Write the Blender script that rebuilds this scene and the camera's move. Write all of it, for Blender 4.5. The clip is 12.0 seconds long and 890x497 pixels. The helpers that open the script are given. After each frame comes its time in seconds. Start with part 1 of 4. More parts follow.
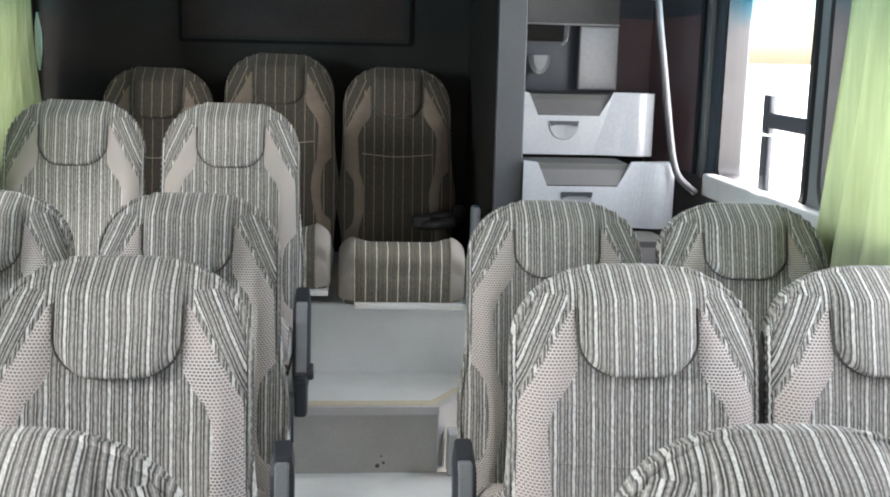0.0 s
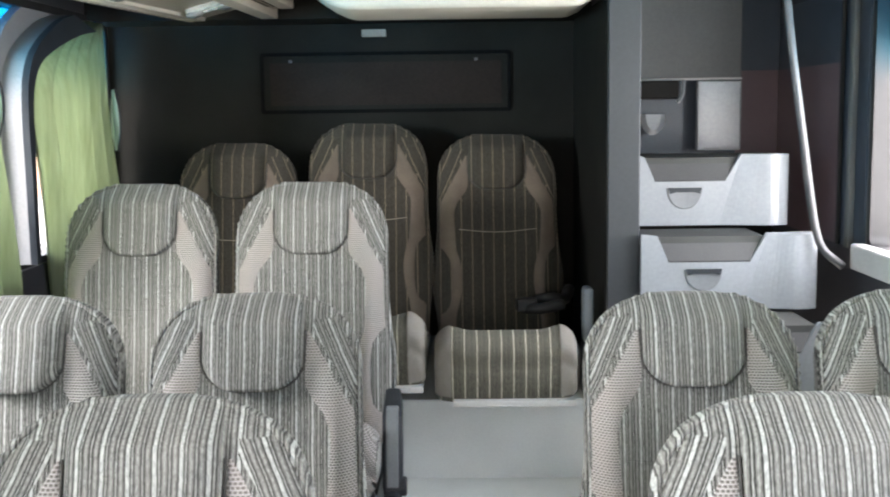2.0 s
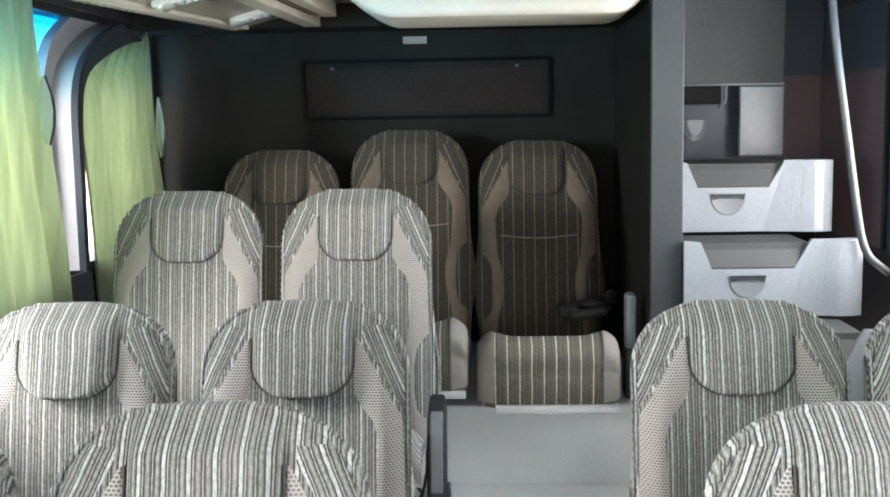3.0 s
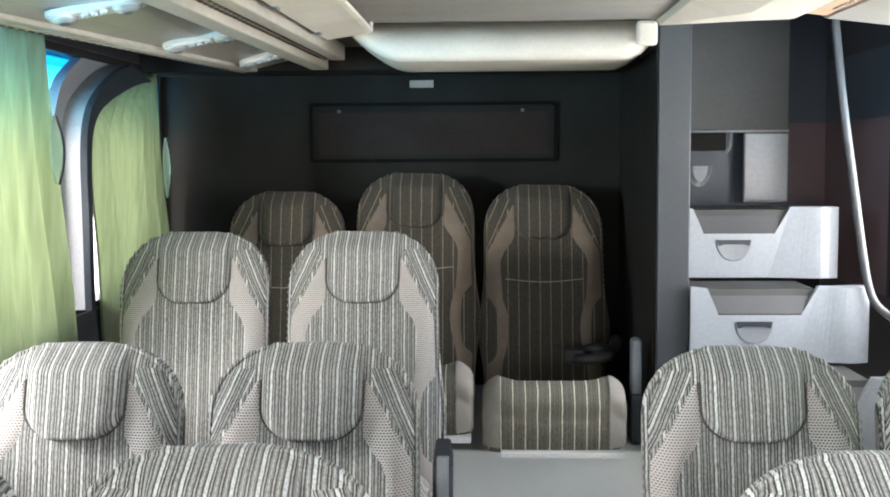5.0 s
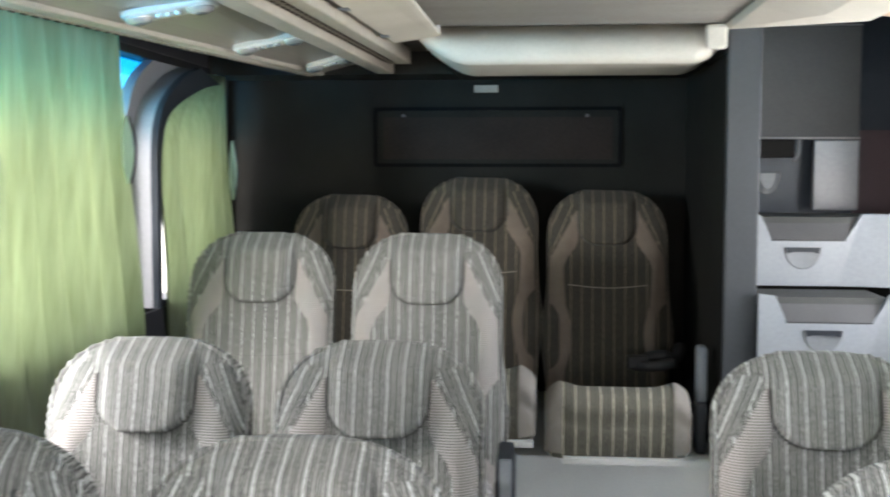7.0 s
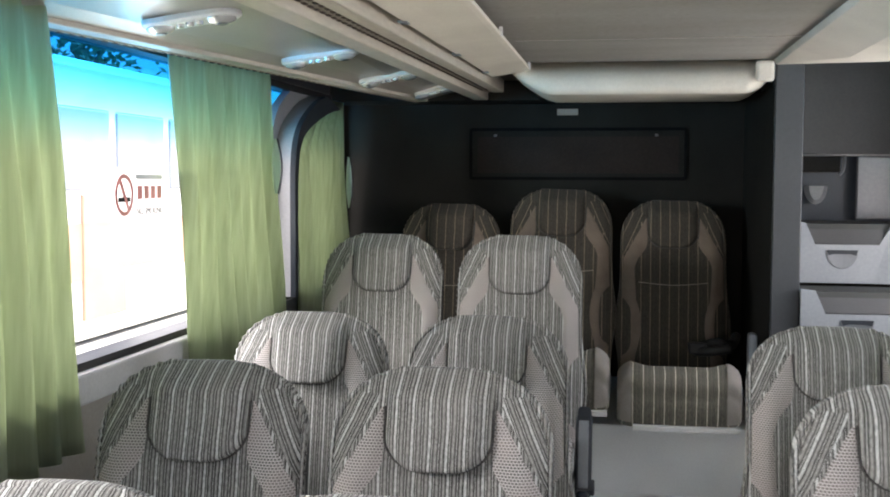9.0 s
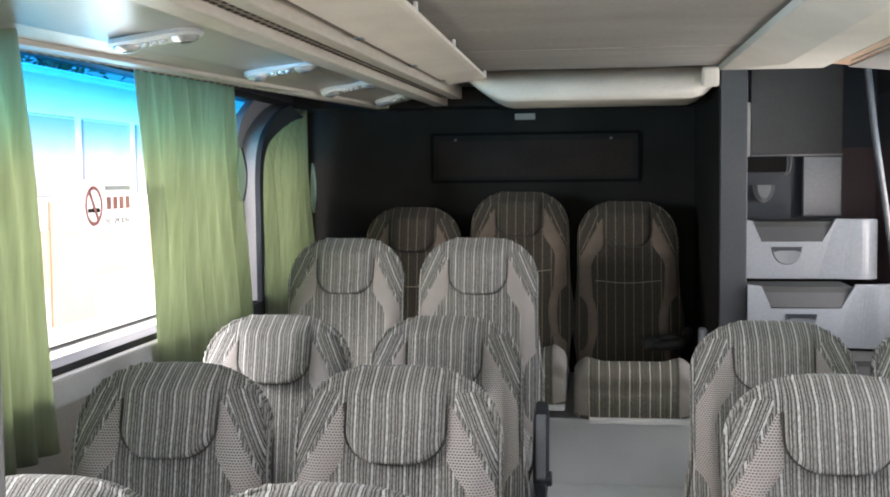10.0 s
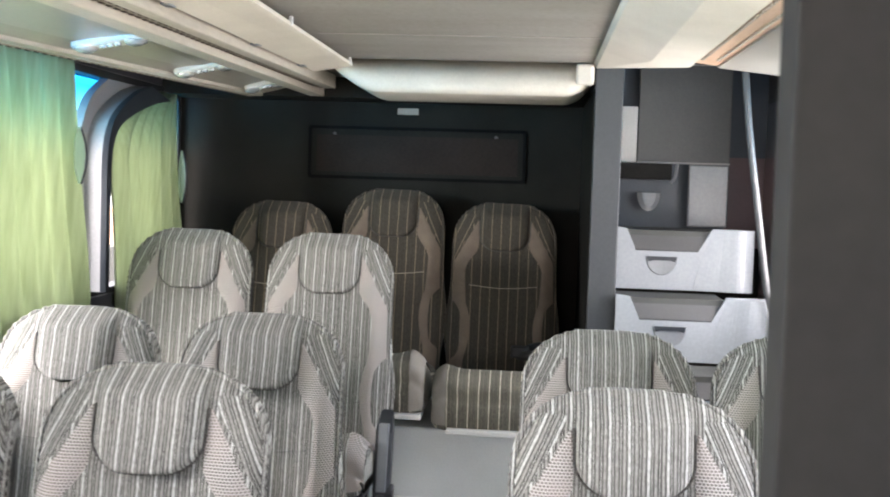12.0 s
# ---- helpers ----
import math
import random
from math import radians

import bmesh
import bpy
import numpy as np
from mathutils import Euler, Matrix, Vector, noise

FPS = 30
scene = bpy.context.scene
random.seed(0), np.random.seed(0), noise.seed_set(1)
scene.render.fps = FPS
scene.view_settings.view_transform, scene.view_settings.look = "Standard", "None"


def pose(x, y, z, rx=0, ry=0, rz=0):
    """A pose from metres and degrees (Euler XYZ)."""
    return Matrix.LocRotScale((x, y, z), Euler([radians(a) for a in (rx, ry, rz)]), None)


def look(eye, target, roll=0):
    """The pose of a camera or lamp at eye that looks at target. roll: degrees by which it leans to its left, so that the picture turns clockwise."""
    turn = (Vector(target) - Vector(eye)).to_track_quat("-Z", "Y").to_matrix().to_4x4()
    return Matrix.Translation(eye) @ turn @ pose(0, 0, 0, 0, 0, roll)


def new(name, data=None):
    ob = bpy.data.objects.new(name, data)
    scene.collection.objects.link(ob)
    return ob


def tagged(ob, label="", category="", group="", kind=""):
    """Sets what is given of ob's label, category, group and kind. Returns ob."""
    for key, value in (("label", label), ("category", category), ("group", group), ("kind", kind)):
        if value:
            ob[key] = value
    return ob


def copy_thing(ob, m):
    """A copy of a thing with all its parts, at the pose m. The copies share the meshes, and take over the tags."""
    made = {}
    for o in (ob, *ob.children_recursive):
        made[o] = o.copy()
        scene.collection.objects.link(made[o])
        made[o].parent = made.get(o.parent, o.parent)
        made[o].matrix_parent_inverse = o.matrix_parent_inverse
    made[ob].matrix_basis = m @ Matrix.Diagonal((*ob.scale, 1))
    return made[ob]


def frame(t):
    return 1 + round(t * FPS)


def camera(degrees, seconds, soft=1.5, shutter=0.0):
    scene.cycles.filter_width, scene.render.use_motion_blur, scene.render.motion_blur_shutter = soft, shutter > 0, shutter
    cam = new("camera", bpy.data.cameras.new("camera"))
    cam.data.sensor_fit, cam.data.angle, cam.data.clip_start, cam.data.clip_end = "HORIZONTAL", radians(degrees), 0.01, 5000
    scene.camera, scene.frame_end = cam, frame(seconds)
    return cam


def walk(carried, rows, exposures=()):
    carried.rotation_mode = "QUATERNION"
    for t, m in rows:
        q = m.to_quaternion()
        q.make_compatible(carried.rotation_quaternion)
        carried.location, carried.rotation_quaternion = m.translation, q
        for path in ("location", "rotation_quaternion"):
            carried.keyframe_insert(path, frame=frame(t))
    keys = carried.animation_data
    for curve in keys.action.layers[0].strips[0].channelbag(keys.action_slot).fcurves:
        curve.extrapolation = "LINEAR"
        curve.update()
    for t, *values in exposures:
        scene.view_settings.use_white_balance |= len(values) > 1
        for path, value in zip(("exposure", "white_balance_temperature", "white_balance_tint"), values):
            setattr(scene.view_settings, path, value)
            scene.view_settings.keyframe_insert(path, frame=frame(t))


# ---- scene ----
cam = camera(44.7, 12.0, soft=1.85, shutter=0.5)
PATH = [
    (0, (0.038, 0.226, 1.438), (0.202, 2.186, 1.079), 1.4),
    (0.5, (0.025, 0.301, 1.455), (0.174, 2.263, 1.098), 0.2),
    (1, (0.047, 0.462, 1.459), (0.131, 2.433, 1.133), -0.4),
    (1.5, (0.061, 0.619, 1.476), (0.109, 2.601, 1.211), -0.7),
    (2, (0.059, 0.655, 1.456), (0.033, 2.638, 1.203), -0.8),
    (2.5, (0.053, 0.654, 1.465), (-0.039, 2.636, 1.216), -1.1),
    (3, (0.031, 0.641, 1.466), (-0.057, 2.624, 1.221), -1.0),
    (5, (0.003, 0.64, 1.468), (-0.08, 2.632, 1.301), -0.4),
    (5.5, (-0.002, 0.641, 1.465), (-0.085, 2.633, 1.306), -0.3),
    (6, (-0.001, 0.638, 1.465), (-0.083, 2.63, 1.309), -0.1),
    (6.5, (0.002, 0.631, 1.466), (-0.076, 2.624, 1.314), -0.1),
    (7, (-0.021, 0.64, 1.446), (-0.208, 2.626, 1.298), 0.1),
    (7.5, (-0.094, 0.566, 1.453), (-0.407, 2.536, 1.308), 0.3),
    (7.7, (-0.092, 0.486, 1.437), (-0.433, 2.452, 1.303), 0.1),
    (9.3, (0.009, -0.113, 1.456), (-0.302, 1.859, 1.331), 0.3),
    (9.5, (0.017, -0.15, 1.453), (-0.278, 1.825, 1.333), 0.2),
    (10, (0.049, -0.158, 1.474), (-0.2215, 1.819, 1.345), -0.6),
    (10.5, (0.058, -0.029, 1.481), (-0.201, 1.951, 1.362), -0.6),
    (11, (0.175, 0.028, 1.499), (-0.071, 2.009, 1.383), -0.4),
    (11.5, (0.274, 0.034, 1.478), (0.070, 2.02, 1.358), 1.9),
    (12, (0.34, 0.098, 1.433), (0.169, 2.089, 1.317), 1.8),
]
EXPO = [(0.0, 2.88), (1.0, 2.9), (1.5, 3.0), (3.0, 3.08), (5.5, 3.12), (6.5, 3.08), (7.5, 2.5), (9.5, 2.28), (10.0, 2.27), (10.5, 2.38), (11.0, 2.62), (11.5, 2.85), (12.0, 3.07)]
BALANCE = [(0.0, 6500, 15.0), (2.5, 6500, 13.5), (7.0, 6500, 14.0), (9.5, 6650, 18.0), (10.5, 6650, 18.0), (12.0, 6700, 18.0)]


def balance(t):
    """White point and tint at the time t."""
    for (ta, ka, ga), (tb, kb, gb) in zip(BALANCE, BALANCE[1:]):
        if ta <= t <= tb:
            f = (t - ta) / (tb - ta)
            return ka + (kb - ka) * f, ga + (gb - ga) * f


EXPO = [(t, s, *balance(t)) for t, s in EXPO]
walk(cam, [(t, look(eye, target, roll)) for t, eye, target, roll in PATH], EXPO)

# ---- light ----
world = bpy.data.worlds.new("sky")
scene.world = world
world.use_nodes = True
wn = world.node_tree.nodes
sky = wn.new("ShaderNodeTexSky")
sky.sky_type = "NISHITA"
sky.sun_disc = False
sky.sun_elevation = radians(57)
sky.sun_rotation = radians(9)
sky.dust_density, sky.air_density, sky.ozone_density = 4.0, 0.9, 0.6
world.node_tree.links.new(sky.outputs[0], wn["Background"].inputs[0])
wn["Background"].inputs[1].default_value = 0.14
sun = new("sun", bpy.data.lights.new("sun", "SUN"))
sun.data.energy, sun.data.angle, sun.data.color = 5.0, 0.01, (1.0, 0.95, 0.86)
sun.matrix_world = look((2.5, 9, 14), (0, 0, 0))


def window_light(name, eye, target, sx, sy, power, color):
    la = bpy.data.lights.new(name, "AREA")
    la.shape, la.size, la.size_y, la.energy, la.color = "RECTANGLE", sx, sy, power, color
    ob = new(name, la)
    ob.matrix_world = look(eye, target)
    return ob


WARM = (1.0, 0.945, 0.925)
window_light("daylight_left", (-1.42, 0.9, 1.28), (0, 0.9, 1.7), 1.0, 0.54, 2.6, WARM)
window_light("daylight_left_curtain", (-1.42, 3.36, 1.41), (0, 3.36, 1.38), 0.86, 0.84, 2.4, WARM)
window_light("daylight_left_rear", (-1.42, 4.42, 1.30), (0, 4.42, 1.1), 0.6, 0.56, 0.75, WARM)
window_light("daylight_right", (1.42, 1.65, 1.29), (0, 1.65, 1.45), 2.5, 0.54, 8.0, WARM)
window_light("daylight_right_rear", (1.42, 3.6, 1.33), (0, 3.6, 1.2), 0.86, 0.62, 4.6, (1.0, 0.93, 0.92))
window_light("daylight_front", (0, -2.9, 1.35), (0, 3.5, 0.6), 2.2, 0.9, 10.5, (1.0, 0.97, 0.94))
# Unseen lamps added outside the left windows, for sky light on the seats.
window_light("daylight_left_gap", (-2.4, 2.3, 1.72), (0.5, 2.8, 1.0), 0.6, 0.4, 15, WARM)
window_light("daylight_left_middle", (-2.1, 1.1, 1.60), (-0.85, 3.3, 1.12), 0.7, 0.4, 24, WARM)


# ---- materials ----
def nodes_of(name):
    m = bpy.data.materials.new(name)
    m.use_nodes = True
    return m, m.node_tree.nodes, m.node_tree.links, m.node_tree.nodes["Principled BSDF"]


def ramp(ns, stops):
    r = ns.new("ShaderNodeValToRGB")
    e = r.color_ramp.elements
    e[0].position, e[0].color = stops[0][0], (*stops[0][1], 1)
    e[1].position, e[1].color = stops[-1][0], (*stops[-1][1], 1)
    for p, c in stops[1:-1]:
        k = e.new(p)
        k.color = (*c, 1)
    return r


def surface(name, dark, light, rough=0.6, scale=6.0, fine=120.0, bump=0.05, metal=0.0, stretch=(1, 1, 1), spec=0.5):
    """A worn surface: broad blotches and a fine grain between two colours."""
    m, ns, ln, p = nodes_of(name)
    tc = ns.new("ShaderNodeTexCoord")
    mp = ns.new("ShaderNodeMapping")
    mp.inputs["Scale"].default_value = stretch
    ln.new(tc.outputs["Object"], mp.inputs[0])
    n1 = ns.new("ShaderNodeTexNoise")
    n1.inputs["Scale"].default_value, n1.inputs["Detail"].default_value = scale, 6
    n2 = ns.new("ShaderNodeTexNoise")
    n2.inputs["Scale"].default_value, n2.inputs["Detail"].default_value = fine, 3
    ln.new(mp.outputs[0], n1.inputs[0])
    ln.new(mp.outputs[0], n2.inputs[0])
    mx = ns.new("ShaderNodeMath")
    mx.operation = "MULTIPLY_ADD"
    mx.inputs[1].default_value = 0.4
    ln.new(n2.outputs[0], mx.inputs[0])
    sub = ns.new("ShaderNodeMath")
    sub.operation = "MULTIPLY"
    sub.inputs[1].default_value = 0.6
    ln.new(n1.outputs[0], sub.inputs[0])
    ln.new(sub.outputs[0], mx.inputs[2])
    r = ramp(ns, [(0.32, dark), (0.68, light)])
    ln.new(mx.outputs[0], r.inputs[0])
    ln.new(r.outputs[0], p.inputs["Base Color"])
    p.inputs["Roughness"].default_value = rough
    p.inputs["Metallic"].default_value = metal
    p.inputs["Specular IOR Level"].default_value = spec
    b = ns.new("ShaderNodeBump")
    b.inputs["Strength"].default_value, b.inputs["Distance"].default_value = bump, 0.004
    ln.new(n2.outputs[0], b.inputs["Height"])
    ln.new(b.outputs[0], p.inputs["Normal"])
    return m


def striped(name, slant=0.0, tone=(1.0, 1.0, 1.0), period=0.0335, plain=False):
    """Woven moquette: broad pale stripes with fine dark and brownish lines between them; plain has a flat ground."""
    m, ns, ln, p = nodes_of(name)
    tc = ns.new("ShaderNodeTexCoord")
    sx = ns.new("ShaderNodeSeparateXYZ")
    ln.new(tc.outputs["Object"], sx.inputs[0])
    wob = ns.new("ShaderNodeTexNoise")
    wob.inputs["Scale"].default_value = 14
    ln.new(tc.outputs["Object"], wob.inputs[0])

    def op(kind, a, b):
        n = ns.new("ShaderNodeMath")
        n.operation = kind
        for i, v in enumerate((a, b)):
            if isinstance(v, (int, float)):
                n.inputs[i].default_value = v
            else:
                ln.new(v, n.inputs[i])
        return n.outputs[0]

    x = sx.outputs[0]
    if slant:
        x = op("ADD", op("ABSOLUTE", x, 0), op("MULTIPLY", sx.outputs[2], slant))
    x = op("ADD", x, op("MULTIPLY", op("SUBTRACT", wob.outputs[0], 0.5), 0.0045))
    broad = op("FRACT", op("ADD", op("DIVIDE", x, period), 50.42), 0)
    # broken dashes along the fine lines
    mp = ns.new("ShaderNodeMapping")
    mp.inputs["Scale"].default_value = (300, 70, 70)
    ln.new(tc.outputs["Object"], mp.inputs[0])
    dash = ns.new("ShaderNodeTexNoise")
    dash.inputs["Scale"].default_value, dash.inputs["Detail"].default_value = 1.0, 2
    ln.new(mp.outputs[0], dash.inputs[0])
    pale, dark, mid, soft = (0.50, 0.51, 0.48), (0.014, 0.014, 0.013), (0.188, 0.186, 0.170), (0.35, 0.355, 0.328)
    if plain:
        pale, dark, mid, soft = (0.76, 0.72, 0.62), (0.08, 0.077, 0.064), (0.135, 0.13, 0.108), (0.175, 0.168, 0.14)
    pale, dark, mid, soft = [tuple(a * k for a, k in zip(c, tone)) for c in (pale, dark, mid, soft)]
    wide = 0.11 if plain else 0.15
    bands = [(wide, pale), (0.22, dark), (0.275, soft), (0.345, dark), (0.42, mid), (0.465, soft), (0.54, mid), (0.61, dark), (0.665, soft), (0.74, dark), (0.80, mid), (0.85, soft), (0.92, mid), (1.0, dark)]
    stops, at = [], 0.0
    for end, c in bands:
        stops += [(at + 0.007, c), (end - 0.005, c)]
        at = end
    rb = ramp(ns, stops)
    ln.new(op("ADD", broad, op("MULTIPLY", op("SUBTRACT", dash.outputs[0], 0.5), 0.045)), rb.inputs[0])
    mix = ns.new("ShaderNodeMix")
    mix.data_type = "RGBA"
    mix.inputs[0].default_value = 0.10
    ln.new(rb.outputs[0], mix.inputs[6])
    mix.inputs[7].default_value = (0.30, 0.30, 0.27, 1)
    speck = ns.new("ShaderNodeTexNoise")
    speck.inputs["Scale"].default_value, speck.inputs["Detail"].default_value = 1.0, 2
    weave_map = ns.new("ShaderNodeMapping")
    weave_map.inputs["Scale"].default_value = (330, 330, 105)
    ln.new(tc.outputs["Object"], weave_map.inputs[0])
    ln.new(weave_map.outputs[0], speck.inputs[0])
    rs = ramp(ns, [(0.36, (0.45, 0.45, 0.45)), (0.60, (1.12, 1.12, 1.12))])
    ln.new(speck.outputs[0], rs.inputs[0])
    mul = ns.new("ShaderNodeMix")
    mul.data_type, mul.blend_type = "RGBA", "MULTIPLY"
    mul.inputs[0].default_value = 0.62
    ln.new(mix.outputs[2], mul.inputs[6])
    ln.new(rs.outputs[0], mul.inputs[7])
    # worn and dusty patches
    w = ns.new("ShaderNodeTexNoise")
    w.inputs["Scale"].default_value, w.inputs["Detail"].default_value = 9, 4
    ln.new(tc.outputs["Object"], w.inputs[0])
    rw = ramp(ns, [(0.35, (0.0, 0.0, 0.0)), (0.75, (0.22, 0.22, 0.22))])
    ln.new(w.outputs[0], rw.inputs[0])
    mix2 = ns.new("ShaderNodeMix")
    mix2.data_type = "RGBA"
    ln.new(rw.outputs[0], mix2.inputs[0])
    ln.new(mul.outputs[2], mix2.inputs[6])
    mix2.inputs[7].default_value = (0.30 * tone[0], 0.29 * tone[1], 0.265 * tone[2], 1)
    ln.new(mix2.outputs[2], p.inputs["Base Color"])
    p.inputs["Roughness"].default_value = 0.92
    p.inputs["Specular IOR Level"].default_value = 0.2
    p.inputs["Sheen Weight"].default_value = 0.08
    b = ns.new("ShaderNodeBump")
    b.inputs["Strength"].default_value, b.inputs["Distance"].default_value = 0.5, 0.002
    ln.new(dash.outputs[0], b.inputs["Height"])
    ln.new(b.outputs[0], p.inputs["Normal"])
    return m


def checked(name, tone=(1.0, 1.0, 1.0)):
    """Beige mesh fabric with small dark holes."""
    m, ns, ln, p = nodes_of(name)
    tc = ns.new("ShaderNodeTexCoord")
    sx = ns.new("ShaderNodeSeparateXYZ")
    ln.new(tc.outputs["Object"], sx.inputs[0])
    cx = ns.new("ShaderNodeCombineXYZ")
    ln.new(sx.outputs[0], cx.inputs[0])
    ln.new(sx.outputs[2], cx.inputs[1])
    ck = ns.new("ShaderNodeTexBrick")
    ck.inputs["Scale"].default_value = 1.0
    ck.inputs["Brick Width"].default_value, ck.inputs["Row Height"].default_value = 0.0068, 0.0054
    ck.inputs["Mortar Size"].default_value, ck.inputs["Mortar Smooth"].default_value = 0.0019, 1.0
    hole = tuple(a * k for a, k in zip((0.10, 0.095, 0.088), tone)) + (1,)
    ck.inputs["Color1"].default_value = ck.inputs["Color2"].default_value = hole
    ck.inputs["Mortar"].default_value = tuple(a * k for a, k in zip((0.52, 0.50, 0.47), tone)) + (1,)
    ln.new(cx.outputs[0], ck.inputs[0])
    w = ns.new("ShaderNodeTexNoise")
    w.inputs["Scale"].default_value = 11
    ln.new(tc.outputs["Object"], w.inputs[0])
    mix = ns.new("ShaderNodeMix")
    mix.data_type = "RGBA"
    rw = ramp(ns, [(0.3, (0.0, 0.0, 0.0)), (0.75, (0.55, 0.55, 0.55))])
    ln.new(w.outputs[0], rw.inputs[0])
    ln.new(rw.outputs[0], mix.inputs[0])
    ln.new(ck.outputs[0], mix.inputs[6])
    mix.inputs[7].default_value = (0.40 * tone[0], 0.34 * tone[1], 0.31 * tone[2], 1)
    ln.new(mix.outputs[2], p.inputs["Base Color"])
    p.inputs["Roughness"].default_value = 0.9
    p.inputs["Specular IOR Level"].default_value = 0.2
    b = ns.new("ShaderNodeBump")
    b.inputs["Strength"].default_value, b.inputs["Distance"].default_value = 0.5, 0.002
    ln.new(ck.outputs["Fac"], b.inputs["Height"])
    ln.new(b.outputs[0], p.inputs["Normal"])
    return m


def curtain_cloth(name, low, high):
    m, ns, ln, p = nodes_of(name)
    tc = ns.new("ShaderNodeTexCoord")
    mp = ns.new("ShaderNodeMapping")
    mp.inputs["Scale"].default_value = (1, 1, 0.03)
    ln.new(tc.outputs["Object"], mp.inputs[0])
    n = ns.new("ShaderNodeTexNoise")
    n.inputs["Scale"].default_value, n.inputs["Detail"].default_value = 60, 5
    ln.new(mp.outputs[0], n.inputs[0])
    r = ramp(ns, [(0.3, low), (0.7, high)])
    ln.new(n.outputs[0], r.inputs[0])
    ln.new(r.outputs[0], p.inputs["Base Color"])
    p.inputs["Roughness"].default_value = 0.85
    t = ns.new("ShaderNodeBsdfTranslucent")
    ln.new(r.outputs[0], t.inputs[0])
    mx = ns.new("ShaderNodeMixShader")
    mx.inputs[0].default_value = 0.65
    ln.new(p.outputs[0], mx.inputs[1])
    ln.new(t.outputs[0], mx.inputs[2])
    ln.new(mx.outputs[0], ns["Material Output"].inputs[0])
    return m


def tinted_glass(name, z0, z1):
    """Clear below, blue sun band above z0..z1."""
    m, ns, ln, p = nodes_of(name)
    tc = ns.new("ShaderNodeTexCoord")
    sx = ns.new("ShaderNodeSeparateXYZ")
    ln.new(tc.outputs["Object"], sx.inputs[0])
    mr = ns.new("ShaderNodeMapRange")
    mr.inputs[1].default_value, mr.inputs[2].default_value = z0, z1
    ln.new(sx.outputs[2], mr.inputs[0])
    r = ramp(ns, [(0.0, (0.95, 0.97, 0.97)), (0.45, (0.40, 0.80, 0.95)), (1.0, (0.035, 0.42, 0.70))])
    ln.new(mr.outputs[0], r.inputs[0])
    t = ns.new("ShaderNodeBsdfTransparent")
    ln.new(r.outputs[0], t.inputs[0])
    g = ns.new("ShaderNodeBsdfGlossy")
    g.inputs["Roughness"].default_value = 0.02
    mx = ns.new("ShaderNodeMixShader")
    mx.inputs[0].default_value = 0.04
    ln.new(t.outputs[0], mx.inputs[1])
    ln.new(g.outputs[0], mx.inputs[2])
    ln.new(mx.outputs[0], ns["Material Output"].inputs[0])
    return m


STRIPE = striped("striped_moquette")
SLANT = striped("slanted_moquette", 0.45)
MESH = checked("mesh_fabric")
# Brown moquette darkened to carry the shade of the rear in its colour.
REAR_SHADE_TONE = (0.265, 0.22, 0.177)
STRIPE_SHADED = striped("shaded_brown_moquette", 0.0, REAR_SHADE_TONE, 0.039, True)
# Lighter copy of the rear fabric: the cushions' stronger light is in its colour.
STRIPE_LIT = striped("lit_brown_moquette", 0.0, (0.98, 0.96, 0.87), 0.038, True)
SLANT_SHADED = striped("shaded_brown_slanted_moquette", 0.45, REAR_SHADE_TONE, 0.039, True)
MESH_SHADED = surface("shaded_brown_mesh_fabric", (0.135, 0.108, 0.086), (0.20, 0.162, 0.13), 0.95, 12, 260, 0.4, 0, (1, 1, 1), 0.1)
# Mesh of the rear cushion flanks, with the same light in its colour.
MESH_LIT = surface("lit_mesh_fabric", (0.24, 0.222, 0.195), (0.34, 0.318, 0.285), 0.95, 12, 260, 0.4, 0, (1, 1, 1), 0.1)
ARM = surface("dark_plastic", (0.018, 0.022, 0.028), (0.035, 0.042, 0.05), 0.42, 8, 300)
ARMTOP = surface("armrest_plastic", (0.16, 0.18, 0.20), (0.24, 0.26, 0.28), 0.38, 8, 200)
BLACK = surface("black_rubber", (0.006, 0.006, 0.006), (0.014, 0.014, 0.014), 0.6, 10, 200)
CREAM = surface("cream_plastic", (0.58, 0.53, 0.45), (0.70, 0.645, 0.555), 0.8, 5, 150, 0.03, 0, (1, 1, 1), 0.2)
PROFILE = surface("aged_profile", (0.40, 0.36, 0.30), (0.58, 0.53, 0.45), 0.4, 4, 90, 0.05, 0, (1, 0.2, 1))
SLOT = surface("dirty_slot", (0.26, 0.225, 0.18), (0.40, 0.36, 0.30), 0.7, 6, 60, 0.1)
RUST = surface("brown_vent", (0.42, 0.25, 0.15), (0.60, 0.42, 0.29), 0.6, 6, 60, 0.1, 0, (1, 0.15, 1))
PANEL = surface("grey_panel", (0.27, 0.248, 0.215), (0.36, 0.33, 0.288), 0.30, 4, 120, 0.02)
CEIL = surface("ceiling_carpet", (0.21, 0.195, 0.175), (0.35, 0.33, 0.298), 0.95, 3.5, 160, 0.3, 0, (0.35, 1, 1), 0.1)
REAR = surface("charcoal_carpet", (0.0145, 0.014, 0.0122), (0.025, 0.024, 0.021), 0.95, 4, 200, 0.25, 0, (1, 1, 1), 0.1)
PILLAR = surface("grey_laminate", (0.115, 0.12, 0.118), (0.15, 0.155, 0.152), 0.55, 3, 90, 0.03)
DIMMED_LAM = surface("dimmed_grey_laminate", (0.015, 0.0144, 0.0132), (0.023, 0.022, 0.020), 0.7, 3, 90, 0.03, 0, (1, 1, 1), 0.2)
WALLMAT = surface("dark_side_trim", (0.035, 0.036, 0.042), (0.055, 0.055, 0.062), 0.5, 4, 120, 0.04)
SILL = surface("pale_sill", (0.42, 0.42, 0.41), (0.56, 0.56, 0.55), 0.5, 5, 120)
